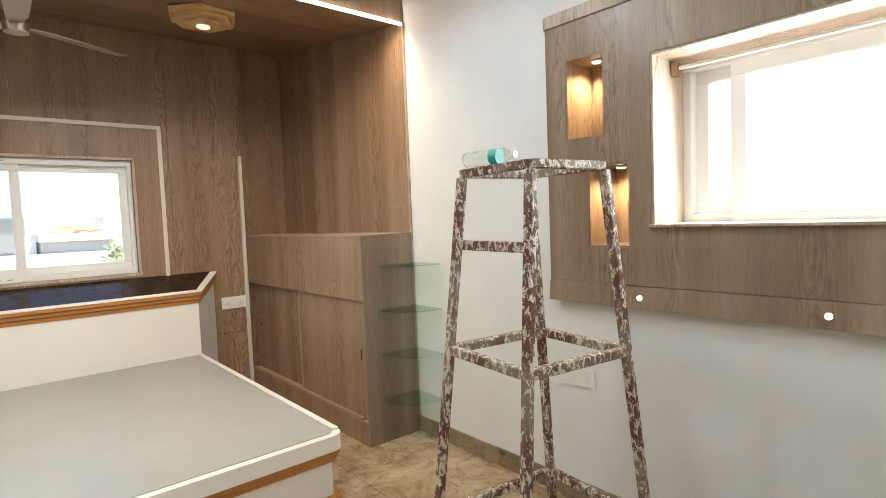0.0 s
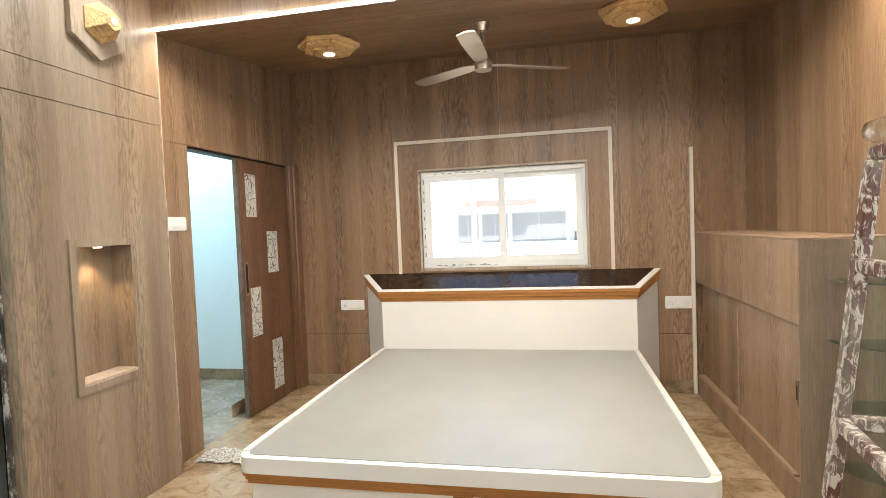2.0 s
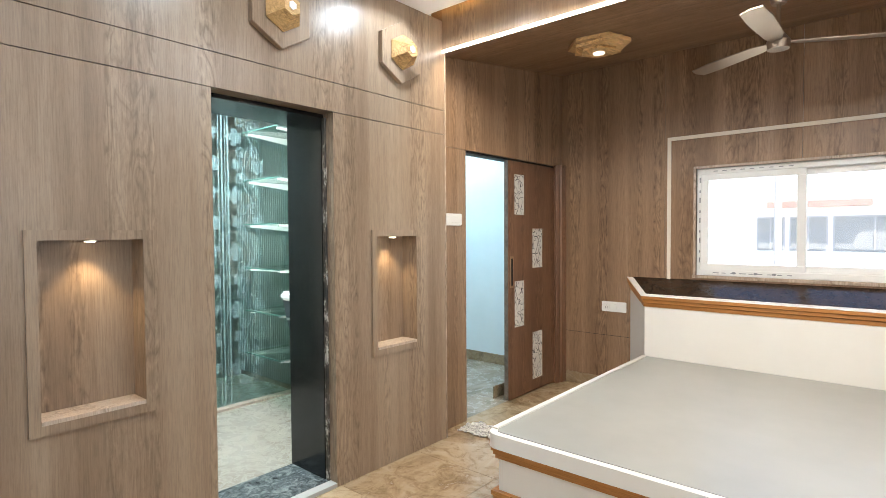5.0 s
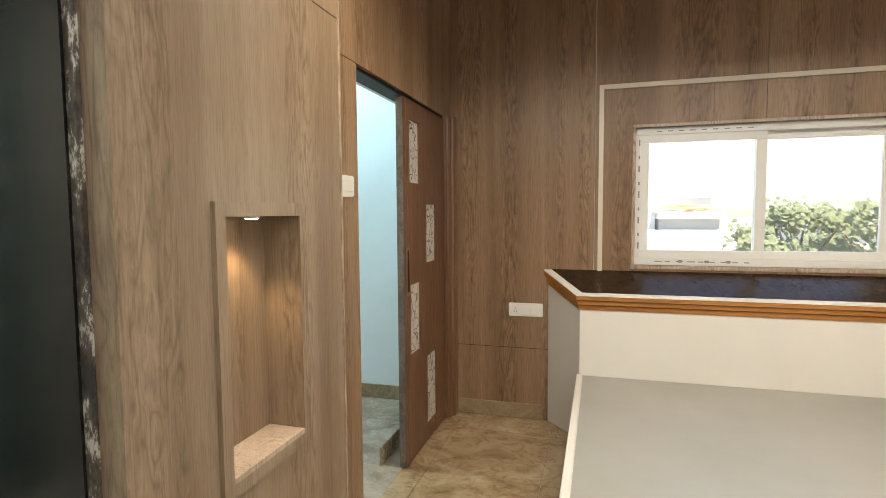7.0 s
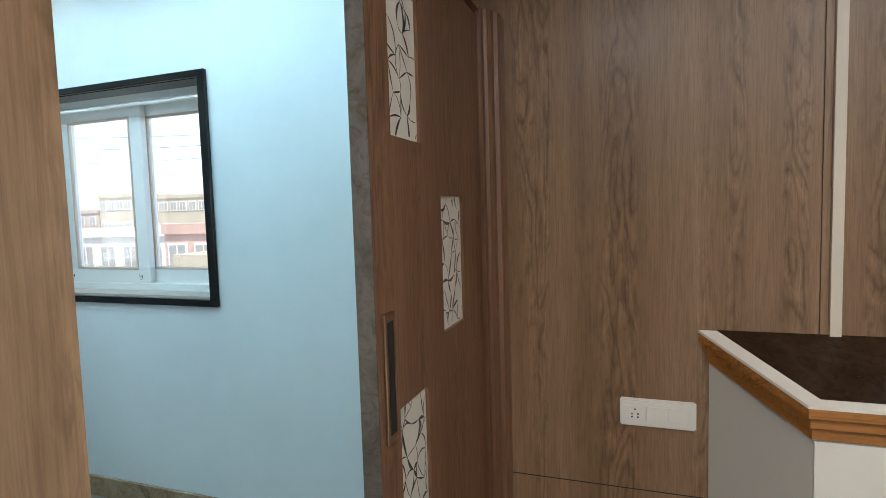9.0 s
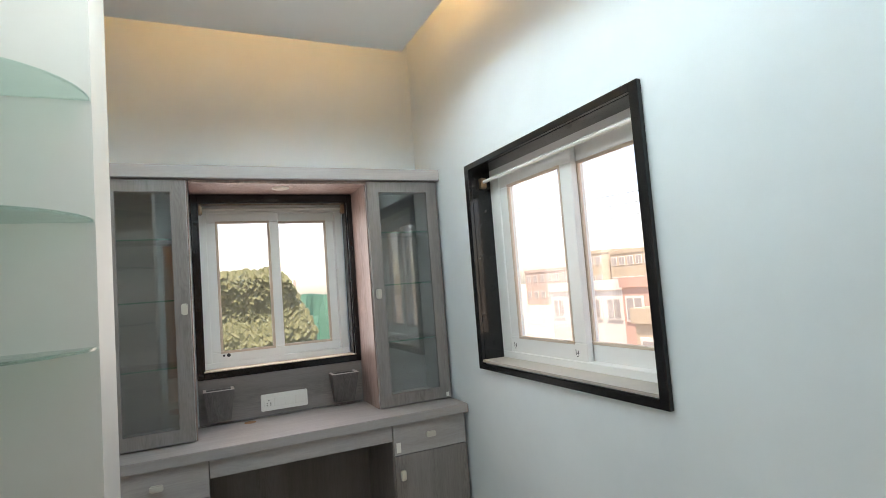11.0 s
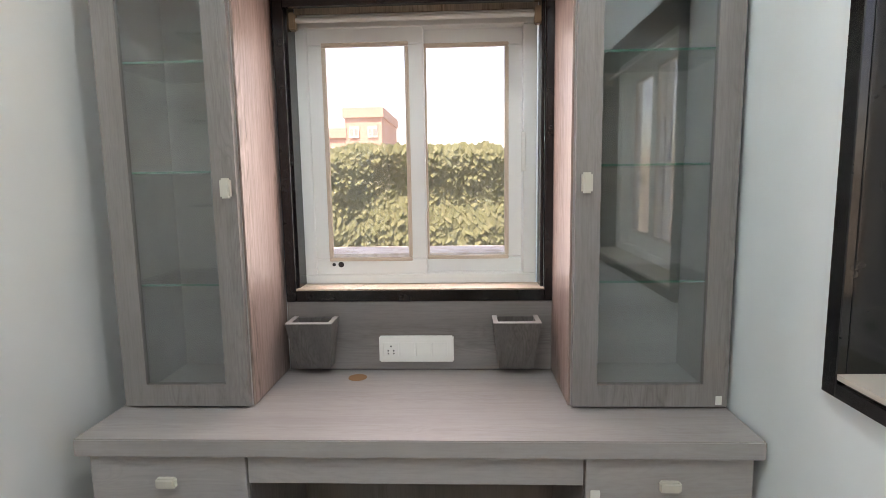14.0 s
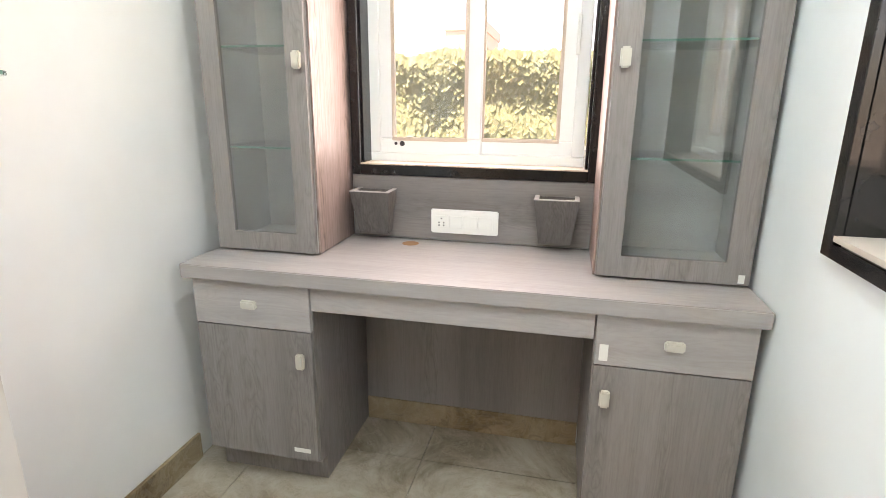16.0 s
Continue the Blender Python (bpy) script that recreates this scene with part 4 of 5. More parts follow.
top = tagged(pbox("worktop", (-4.515, -4.003, 2.992, 4.712, 0.75, 0.797), GREY_WOOD_Y, None, "", 0.003, 2), "grey oak laminate worktop, slightly dusty", "worktop")
bm = bmesh.new()
rod(bm, (-4.433, 3.636, 0.795), (-4.433, 3.636, 0.7982), 0.03, 28)
part("cable_grommet", bm, mat("raw_chipboard", (0.32, 0.17, 0.08), 0.8), top, "round raw-edged cable hole")

hutch = thing("hutch", (-4.35, 3.85, 0.8), "grey oak hutch with two glass-door display cabinets", "hutch")
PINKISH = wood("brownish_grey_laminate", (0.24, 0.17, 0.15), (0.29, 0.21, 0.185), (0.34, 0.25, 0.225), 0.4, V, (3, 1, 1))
for y0, y1, side, knob in ((3.012, 3.378, 1, 3.352), (4.282, 4.705, -1, 4.311)):
    bm = bmesh.new()
    box(bm, BACK, CF - 0.02, y0, y0 + 0.017, 0.801, 2.048)
    box(bm, BACK, CF - 0.02, y1 - 0.017, y1, 0.801, 2.048)
    box(bm, BACK, BACK + 0.008, y0 + 0.017, y1 - 0.017, 0.801, 2.048)
    box(bm, BACK + 0.008, CF - 0.02, y0 + 0.017, y1 - 0.017, 0.801, 0.82)
    box(bm, BACK + 0.008, CF - 0.02, y0 + 0.017, y1 - 0.017, 2.03, 2.048)
    carcass = part("carcass", bm, GREY_FRONT, hutch)
    ys = y1 + 0.001 if side > 0 else y0 - 0.007
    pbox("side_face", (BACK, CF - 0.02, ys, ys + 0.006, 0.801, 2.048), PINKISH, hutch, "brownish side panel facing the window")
    for z in (1.147, 1.463, 1.757):
        s = pbox("glass_shelf", (BACK + 0.01, CF - 0.03, y0 + 0.018, y1 - 0.018, z, z + 0.006), CLEAR_GLASS, carcass)
        pbox("shelf_edge", (CF - 0.0298, CF - 0.0288, y0 + 0.018, y1 - 0.018, z, z + 0.006), GLASS_EDGE, hutch)
    bm = bmesh.new()
    for b in holed("x", CF - 0.018, CF, y0 + 0.002, y1 - 0.002, 0.805, 2.045, [(y0 + 0.068, y1 - 0.068, 0.868, 1.985)]):
        box(bm, *b)
    d = part("door", bm, GREY_WOOD, hutch)
    pbox("pane", (CF - 0.012, CF - 0.008, y0 + 0.066, y1 - 0.066, 0.866, 1.987), SMOKED, d, "grey tinted glass")
    bm = bmesh.new()
    box(bm, CF + 0.001, CF + 0.022, knob - 0.014, knob + 0.014, 1.394, 1.448)
    bevelled(bm, 0.005, 2)
    part("knob", bm, KNOB, d, "cream plastic knob")
pbox("cornice", (BACK, -4.165, 2.985, 4.717, 2.05, 2.112), GREY_FRONT, hutch, "", 0.002)
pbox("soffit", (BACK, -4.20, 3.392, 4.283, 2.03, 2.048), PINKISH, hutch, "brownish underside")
pbox("lower_back", (BACK, -4.50, 3.392, 4.283, 0.801, 1.035), LOWER_WOOD, hutch, "", 0.001)
pbox("sticker", (CF + 0.0003, CF + 0.0008, 4.672, 4.689, 0.811, 0.836), PLASTIC, hutch, "torn white sticker")
spot_lamp("hutch_spot", (-4.303, 3.838, 2.0295), (0, 0, -1), 0.045, "small round white spot, switched off", "spotlight", "", PLASTIC, KNOB)

# pen boxes on the back board: open tapered holders
PEN_WOOD = wood("dark_grey_oak", (0.095, 0.086, 0.082), (0.125, 0.114, 0.11), (0.17, 0.155, 0.15), 0.45, V, (2, 5, 2), 1.6, 0.45)
for y in (3.49, 4.153):
    holder = thing("pen_holder", (-4.44, y, 0.82), "open tapered grey wooden pen box", "pen holder", "pen boxes above the desk")
    z0, z1 = 0.825, 0.985
    outer = [(-4.499, y - 0.055, z0), (-4.445, y - 0.055, z0), (-4.445, y + 0.055, z0), (-4.499, y + 0.055, z0)]
    upper = [(-4.499, y - 0.075, z1), (-4.40, y - 0.075, z1), (-4.40, y + 0.075, z1), (-4.499, y + 0.075, z1)]
    bm = bmesh.new()
    inner_t = [(-4.489, y - 0.06, z1), (-4.415, y - 0.06, z1), (-4.415, y + 0.06, z1), (-4.489, y + 0.06, z1)]
    inner_b = [(-4.489, y - 0.045, z0 + 0.02), (-4.455, y - 0.045, z0 + 0.02), (-4.455, y + 0.045, z0 + 0.02), (-4.489, y + 0.045, z0 + 0.02)]
    loft(bm, [outer, upper, inner_t, inner_b])
    part("box", bm, PEN_WOOD, holder)
    bm = bmesh.new()
    for (xa, ya), (xb, yb) in (((-4.415, y - 0.075), (-4.40, y + 0.075)), ((-4.499, y - 0.075), (-4.415, y - 0.06)), ((-4.499, y + 0.06), (-4.415, y + 0.075))):
        box(bm, xa, xb, ya, yb, z1 + 0.0005, z1 + 0.003)
    part("rim", bm, GREY_FRONT, holder, "paler cut rim")

# granite surrounds of the two study windows
bm = bmesh.new()
for d in ((-4.52, -4.495, 3.392, 3.425, 1.037, 2.029), (-4.52, -4.495, 4.25, 4.283, 1.037, 2.029), (-4.52, -4.495, 3.425, 4.25, 1.037, 1.075), (-4.52, -4.495, 3.425, 4.25, 1.98, 2.029),
          (-4.60, -4.52, 3.421, 3.432, 1.062, 2.028), (-4.60, -4.52, 4.239, 4.249, 1.062, 2.028), (-4.60, -4.52, 3.432, 4.239, 2.015, 2.028)):
    box(bm, *d)
bevelled(bm, 0.002)
part("granite_surround", bm, BLACK_STONE, W3, "polished black granite surround")
pbox("window_sill", (-4.60, -4.496, 3.426, 4.249, 1.064, 1.079), LINING, W3)
pbox("head_lining", (-4.66, -4.60, 3.433, 4.238, 1.986, 2.0145), LINING, W3)
bm = bmesh.new()
for d in ((-3.815, -3.775, 4.70, 4.719, 1.005, 2.05), (-2.635, -2.595, 4.70, 4.719, 1.005, 2.05), (-3.775, -2.635, 4.70, 4.719, 1.005, 1.035), (-3.775, -2.635, 4.70, 4.719, 2.02, 2.05),
          (-3.789, -3.777, 4.72, 4.83, 1.041, 2.029), (-2.633, -2.621, 4.72, 4.83, 1.041, 2.029), (-3.777, -2.633, 4.72, 4.83, 2.018, 2.029)):
    box(bm, *d)
bevelled(bm, 0.002)
part("granite_surround", bm, BLACK_STONE, W4, "polished black granite surround")
pbox("window_sill", (-3.776, -2.634, 4.702, 4.83, 1.041, 1.052), paint("dusty_cream_stone", (0.50, 0.46, 0.40), 0.45, 0.14, 6.0), W4, "dusty cream stone sill")

# study corner shelves either side of the pier
for z in (1.345, 1.675, 2.0):
    glass_shelf(-3.291, 2.901, -1, 1, 0.27, z, "glass shelves beside the pier")
    glass_shelf(-2.999, 2.901, 1, 1, 0.27, z, "glass shelves beside the pier")
# study cove and square spot
STUDY_COVE = glow("study_cove_glow", (1.0, 0.66, 0.28), 6.0)
for dims in ((-3.9, -1.6, 4.395, 4.42, 2.771, 2.782), (-3.925, -3.90, 3.1, 4.39, 2.771, 2.782)):
    tagged(pbox("cove_strip", dims, STUDY_COVE), "warm light strip on the floating ceiling panel", "light strip")
# The last, stronger spot is unseen, added as fill for the south wall.
for x, y in ((-3.35, 4.02), (-2.2, 4.02), (-2.75, 3.45)):
    s = thing("square_spot", (x, y, 2.66), "black square surface spot with a white lens", "spotlight", "study ceiling spots")
    pbox("housing", (x - 0.06, x + 0.06, y - 0.06, y + 0.06, 2.665, 2.7), DARK_LINE, s, "", 0.004)
    bm = bmesh.new()
    rod(bm, (x, y, 2.658), (x, y, 2.6645), 0.045, 24)
    part("lens", bm, LED_COOL, s, "bright white lens")
    spot("study_spot_light", (x, y, 2.64), (x, y, 0), 11.5 if y < 3.6 else 8.5, COOL, 170, 0.05, 0.35)

# ---- bathroom fittings ----
FROST = mat("etched_frost", (0.50, 0.70, 0.70), 0.6)
clear = node(FROST, "ShaderNodeBsdfTransparent")
veil = node(FROST, "ShaderNodeMixShader", Fac=0.24)
link(FROST, clear.outputs[0], veil.inputs[1])
link(FROST, FROST.node_tree.nodes["Principled BSDF"].outputs[0], veil.inputs[2])
link(FROST, veil.outputs[0], FROST.node_tree.nodes["Material Output"].inputs[0])
GX = -2.98
screen = thing("shower_screen", (GX, 1.7, 0.0), "etched glass shower screen with floral scrolls", "shower screen")
BATH_GLASS = glass("blue_green_glass", (0.82, 0.93, 0.925), 0.02, 0.08)
pbox("glass", (GX - 0.008, GX, 0.62, 2.735, 0.012, 2.45), BATH_GLASS, screen)
structure("shower_kerb", [(GX + 0.003, GX + 0.07, 0.6, 2.745, 0.0, 0.02)], LINING, "low beige stone strip at the shower screen")
etched = GX + 0.0015


def ribbon(bm, pts, w0, w1):
    """A band along points, from half-width w0 to w1."""
    rows = []
    for i, (y, z) in enumerate(pts):
        a, b = pts[max(0, i - 1)], pts[min(len(pts) - 1, i + 1)]
        d = Vector((b[0] - a[0], b[1] - a[1])).normalized()
        h = w0 + (w1 - w0) * i / (len(pts) - 1)
        rows.append((bm.verts.new((etched, y - d.y * h, z + d.x * h)), bm.verts.new((etched, y + d.y * h, z - d.x * h))))
    for a, b in zip(rows, rows[1:]):
        bm.faces.new((a[0], a[1], b[1], b[0]))


def curl(bm, y, z, r, side, rise, turns):
    """A scroll that starts on a stem and winds in, with a round bud at its end."""
    pts = []
    for i in range(24):
        a = i / 23 * turns * 2 * math.pi
        q = r * (1 - 0.70 * i / 23)
        pts.append((y + side * (r - q * math.cos(a)), z + rise * q * math.sin(a)))
    ribbon(bm, pts, 0.011, 0.007)
    end = pts[-1]
    bm.faces.new([bm.verts.new((etched + 0.0004, end[0] + 0.017 * math.cos(t), end[1] + 0.017 * math.sin(t))) for t in (2 * math.pi * i / 12 for i in range(12))])


def vine_leaf(bm, y, z, turn, size):
    """A five-pointed leaf."""
    ring = []
    for k in range(20):
        a = 2 * math.pi * k / 20 + turn
        q = size * (0.62 + 0.38 * abs(math.cos(2.5 * (a - turn))) ** 0.8) * (1 + 0.25 * math.cos(a - turn))
        ring.append((etched + 0.0008, y + q * math.cos(a), z + q * math.sin(a)))
    c = bm.verts.new((etched + 0.0008, y, z))
    vs = [bm.verts.new(p) for p in ring]
    for i in range(20):
        bm.faces.new((c, vs[i], vs[(i + 1) % 20]))


bm = bmesh.new()
for cy in (2.33, 1.93, 1.53, 1.13, 0.85):
    for row in range(5):
        z = 0.12 + row * 0.47
        ribbon(bm, [(cy + 0.05 * math.sin(i / 16 * 2 * math.pi), z + i / 16 * 0.47) for i in range(17)], 0.007, 0.007)
        for side, dz, rise, r in ((1, 0.09, 1, 0.055), (-1, 0.09, -1, 0.05), (1, 0.31, -1, 0.05), (-1, 0.33, 1, 0.055)):
            curl(bm, cy, z + dz, r, side, rise, 1.25)
        for oy, dz, turn, size in ((-0.09, 0.20, 3.1, 0.075), (0.085, 0.22, 0.3, 0.06), (0.09, 0.43, 0.9, 0.07), (-0.08, 0.44, 2.2, 0.055)):
            vine_leaf(bm, cy + oy, z + dz, turn, size)
part("etched_pattern", bm, FROST, screen, "frosted scroll pattern")
bm = bmesh.new()
for cy in (2.13, 1.73, 1.33):
    for oy, w in ((-0.045, 0.006), (-0.02, 0.012), (0.01, 0.006), (0.03, 0.012)):
        box(bm, etched - 0.0006, etched, cy + oy, cy + oy + w, 0.03, 2.44)
part("etched_stripes", bm, FROST, screen, "frosted upright stripes")

# fluted panel, shelf rails and glass shelves on the bathroom's north wall
bm = bmesh.new()
for k in range(28):
    rod(bm, (-3.885 + k * 0.0325, 2.745, 0.05), (-3.885 + k * 0.0325, 2.745, 2.5), 0.0145, 8)
tagged(part("trim_fluted_tile", bm, paint("grey_fluted_tile", (0.26, 0.26, 0.235), 0.35)), "grey fluted wall tile behind the shower", "", "", "structure")
structure("wall_shower_tile", [(-3.899, -3.885, 0.61, 2.728, 0.001, 2.59)], marble("grey_brown_tile", [(0.16, 0.145, 0.12), (0.22, 0.20, 0.17), (0.28, 0.26, 0.225)], 0.25, 1.5), "grey-brown stone tiles inside the shower")
rack = thing("shelf_rack", (-2.7, 2.74, 0.3), "white slotted wall rails carrying glass shelves", "shelf rack")
for x in (-2.90, -2.47):
    pbox("upright", (x - 0.014, x + 0.014, 2.728, 2.749, 0.25, 2.5), PLASTIC, rack, "", 0.002)
    bm = bmesh.new()
    for k in range(44):
        box(bm, x - 0.004, x + 0.004, 2.7272, 2.7278, 0.3 + k * 0.05, 0.325 + k * 0.05)
    tagged(part("slots", bm, INK, rack), "", "", "", "stuff")
for z in (0.43, 0.78, 1.13, 1.485, 1.84, 2.23):
    s = pbox("shelf", (-2.945, -2.43, 2.28, 2.727, z, z + 0.008), SHELF_GLASS, rack)
    pbox("shelf_edge", (-2.945, -2.43, 2.276, 2.2798, z, z + 0.008), GLASS_EDGE, s)
    for x in (-2.90, -2.47):
        prism_part("bracket", [(2.727, z - 0.002), (2.30, z - 0.002), (2.30, z - 0.018), (2.727, z - 0.06)], "x", x - 0.012, x + 0.012, PLASTIC, rack)
basin = thing("wash_basin", (-2.0, 2.55, 0.58), "white wash basin on a dark wall-hung vanity", "wash basin")
bm = bmesh.new()
box(bm, -2.30, -1.68, 2.19, 2.74, 0.925, 0.99)
bevelled(bm, 0.02, 3)
part("bowl", bm, PLASTIC, basin)
VANITY = mat("dark_grey_lacquer", (0.05, 0.06, 0.065), 0.35)
prism_part("vanity", [(-2.28, 0.925), (-1.70, 0.925), (-1.73, 0.80), (-2.245, 0.80)], "y", 2.21, 2.735, VANITY, basin, "dark grey lacquered vanity")
prism_part("vanity_drawer", [(-2.235, 0.785), (-1.74, 0.785), (-1.80, 0.58), (-2.15, 0.58)], "y", 2.21, 2.735, VANITY, basin, "dark grey drawer")
pbox("finger_pull", (-2.225, -1.745, 2.203, 2.235, 0.7855, 0.7995), STEEL, basin, "pale grip strip")
area("bathroom_light", (-2.3, 1.6, 2.55), (-2.3, 1.6, 0), 0.5, 0.5, 9.0, (0.74, 0.95, 1.0))
tagged(pbox("bathroom_panel_light", (-2.6, -2.0, 1.3, 1.9, 2.575, 2.599), LED_COOL), "square white bathroom ceiling light", "ceiling light")
# rough plaster edge beside the granite lining
ROUGH = mat("smeared_plaster", (0.2, 0.19, 0.17), 0.8)
rn = node(ROUGH, "ShaderNodeTexNoise", Scale=22.0, Detail=5.0, Roughness=0.75)
link(ROUGH, place(ROUGH, (1, 1, 0.4)), rn.inputs["Vector"])
rr = ramp(ROUGH, rn.outputs[0], [(0.40, (0.03, 0.026, 0.022)), (0.53, (0.10, 0.08, 0.06)), (0.60, (0.55, 0.52, 0.46))])
link(ROUGH, rr.outputs[0], ROUGH.node_tree.nodes["Principled BSDF"].inputs["Base Color"])
bm = bmesh.new()
box(bm, -1.284, -1.262, 1.831, 1.8445, 0.026, 2.05)
part("plaster_edge", bm, ROUGH, wall_west)

# ---- film marks on the bedroom window frame ----
GREY_INK = mat("grey_film_print", (0.26, 0.27, 0.29), 0.5)
bm = bmesh.new()
for k in range(9):
    x = 0.02 + k * 0.063
    box(bm, x, x + (0.03 if k % 3 else 0.045), 4.6283, 4.6289, 1.079, 1.085)
    box(bm, -0.083, -0.074, 4.6283, 4.6289, 1.16 + k * 0.08, 1.16 + k * 0.08 + (0.02 if k % 2 else 0.04))
    box(bm, x, x + 0.03, 4.6283, 4.6289, 1.883, 1.889)
part("film_print", bm, GREY_INK, W1, "printed grey marks of the protective film")
for x in (0.17, 0.32, 0.44):
    bm = bmesh.new()
    bmesh.ops.create_circle(bm, cap_ends=True, segments=16, radius=0.011, matrix=Matrix.Translation((x, 4.628, 1.084)) @ Matrix.Rotation(radians(90), 4, "X") @ Matrix.Diagonal((1.4, 0.8, 1, 1)))
    part("film_mark", bm, GREY_INK, W1)

# sash latches and installers' pencil marks
pbox("latch", (-4.592, -4.584, 4.183, 4.197, 1.46, 1.59), PLASTIC, W3, "slim sash latch", 0.002)
for x, z in ((-3.68, 1.11), (-3.20, 1.11)):
    bm = bmesh.new()
    for du, dv, w, h in ((0, 0, 0.003, 0.022), (0.008, 0.006, 0.012, 0.003), (0.016, -0.002, 0.003, 0.02), (0.004, -0.008, 0.01, 0.003)):
        box(bm, x + du, x + du + w, 4.8365, 4.8372, z + dv, z + dv + h)
    part("pencil_mark", bm, INK, W4)
for y, r in ((3.53, 0.006), (3.555, 0.010)):
    bm = bmesh.new()
    rod(bm, (-4.608, y, 1.145), (-4.6065, y, 1.145), r, 16)
    part("pencil_mark", bm, INK, W3)

# ---- outdoors ----
GROUND = marble("dusty_ground", [(0.20, 0.17, 0.13), (0.30, 0.27, 0.22), (0.38, 0.34, 0.28)], 0.9, 0.3)
structure("ground", [(-400, 400, -400, 400, -3.6, -3.5)], GROUND, "pale dusty ground and roofs below")
TERRACE = marble("pale_terrace", [(0.35, 0.30, 0.25), (0.5, 0.45, 0.38), (0.6, 0.55, 0.48)], 0.8, 0.8)
structure("parapet", [(-5.75, -5.45, 1.5, 4.75, -3.5, 1.07)], TERRACE, "pale parapet in front of the hedge")
LEAF = mat("creeper_leaf", (0.09, 0.14, 0.035), 0.85)
LEAF.node_tree.nodes["Principled BSDF"].inputs["Specular IOR Level"].default_value = 0.15
oi = node(LEAF, "ShaderNodeNewGeometry")
lr = ramp(LEAF, oi.outputs["Random Per Island"], [(0.0, (0.15, 0.168, 0.09)), (0.5, (0.17, 0.188, 0.102)), (1.0, (0.195, 0.208, 0.12))])
link(LEAF, lr.outputs[0], LEAF.node_tree.nodes["Principled BSDF"].inputs["Base Color"])
through_leaf = node(LEAF, "ShaderNodeBsdfTranslucent")
link(LEAF, lr.outputs[0], through_leaf.inputs[0])
leaf_mix = node(LEAF, "ShaderNodeMixShader", Fac=0.42)
link(LEAF, LEAF.node_tree.nodes["Principled BSDF"].outputs[0], leaf_mix.inputs[1])
link(LEAF, through_leaf.outputs[0], leaf_mix.inputs[2])
link(LEAF, leaf_mix.outputs[0], LEAF.node_tree.nodes["Material Output"].inputs[0])


def leaves(count, where, size, seed, face):
    """Many folded leaf blades; where(rng) gives a place, face the way they look."""
    r = random.Random(seed)
    verts, faces = [], []
    for _ in range(count):
        c = Vector(where(r))
        n = (Vector(face) + Vector((r.uniform(-0.45, 0.45), r.uniform(-0.45, 0.45), r.uniform(-0.25, 0.5)))).normalized()
        down = Vector((r.uniform(-0.4, 0.4), r.uniform(-0.4, 0.4), -1))
        d = (down - n * down.dot(n)).normalized()
        s = n.cross(d)
        L = size * r.uniform(0.6, 1.25)
        k = len(verts)
        verts += [c - d * L * 0.5, c - d * L * 0.15 + s * L * 0.36 - n * L * 0.08, c + d * L * 0.25 + s * L * 0.25 - n * L * 0.06, c + d * L * 0.6, c + d * L * 0.25 - s * L * 0.25 - n * L * 0.06, c - d * L * 0.15 - s * L * 0.36 - n * L * 0.08]
        faces += [(k, k + 1, k + 2, k + 3), (k, k + 3, k + 4, k + 5)]
    mesh = bpy.data.meshes.new("leaves")
    mesh.from_pydata([tuple(v) for v in verts], [], faces)
    return mesh


def hedge_place(r):
    y = r.uniform(0.2, 4.78)
    top = 1.78 + 0.09 * noise.noise(Vector((y * 2.2, 0, 5))) - max(0, y - 4.2) ** 2 * 2.2
    z = top - abs(r.gauss(0, 0.5)) if r.random() < 0.35 else r.uniform(0.1, top)
    return (-8.5 + 0.16 * noise.noise(Vector((y * 2, z * 2, 1))) + r.uniform(-0.05, 0.05), y, z)


hedge = new("hedge", leaves(24000, hedge_place, 0.115, 3, (1, 0, 0.25)))
hedge.data.materials.append(LEAF)
tagged(hedge, "dense green creeper hedge of large leaves along the terrace", "hedge", "", "stuff")
# Backing added behind the leaves; its olive carries the shade of their gaps.
structure("hedge_wall", [(-8.95, -8.72, 0.1, 4.45, -3.5, 1.5)], mat("hedge_gap_olive", (0.17, 0.185, 0.095), 0.9), "plain olive backing that carries the shade between creeper leaves")

FACADES = {k: paint(k, c, 0.8, 0.12, 1.0) for k, c in (("white_facade", (0.46, 0.44, 0.41)), ("brown_facade", (0.36, 0.29, 0.25)), ("pink_facade", (0.36, 0.23, 0.185)), ("cream_facade", (0.32, 0.27, 0.20)), ("pale_facade", (0.72, 0.71, 0.68)), ("grey_facade", (0.36, 0.34, 0.33)))}
DARKPANE = mat("dark_window_pane", (0.22, 0.21, 0.20), 0.4)
ROOFRED = paint("red_roof_edge", (0.30, 0.16, 0.13), 0.8, 0.2, 3.0)


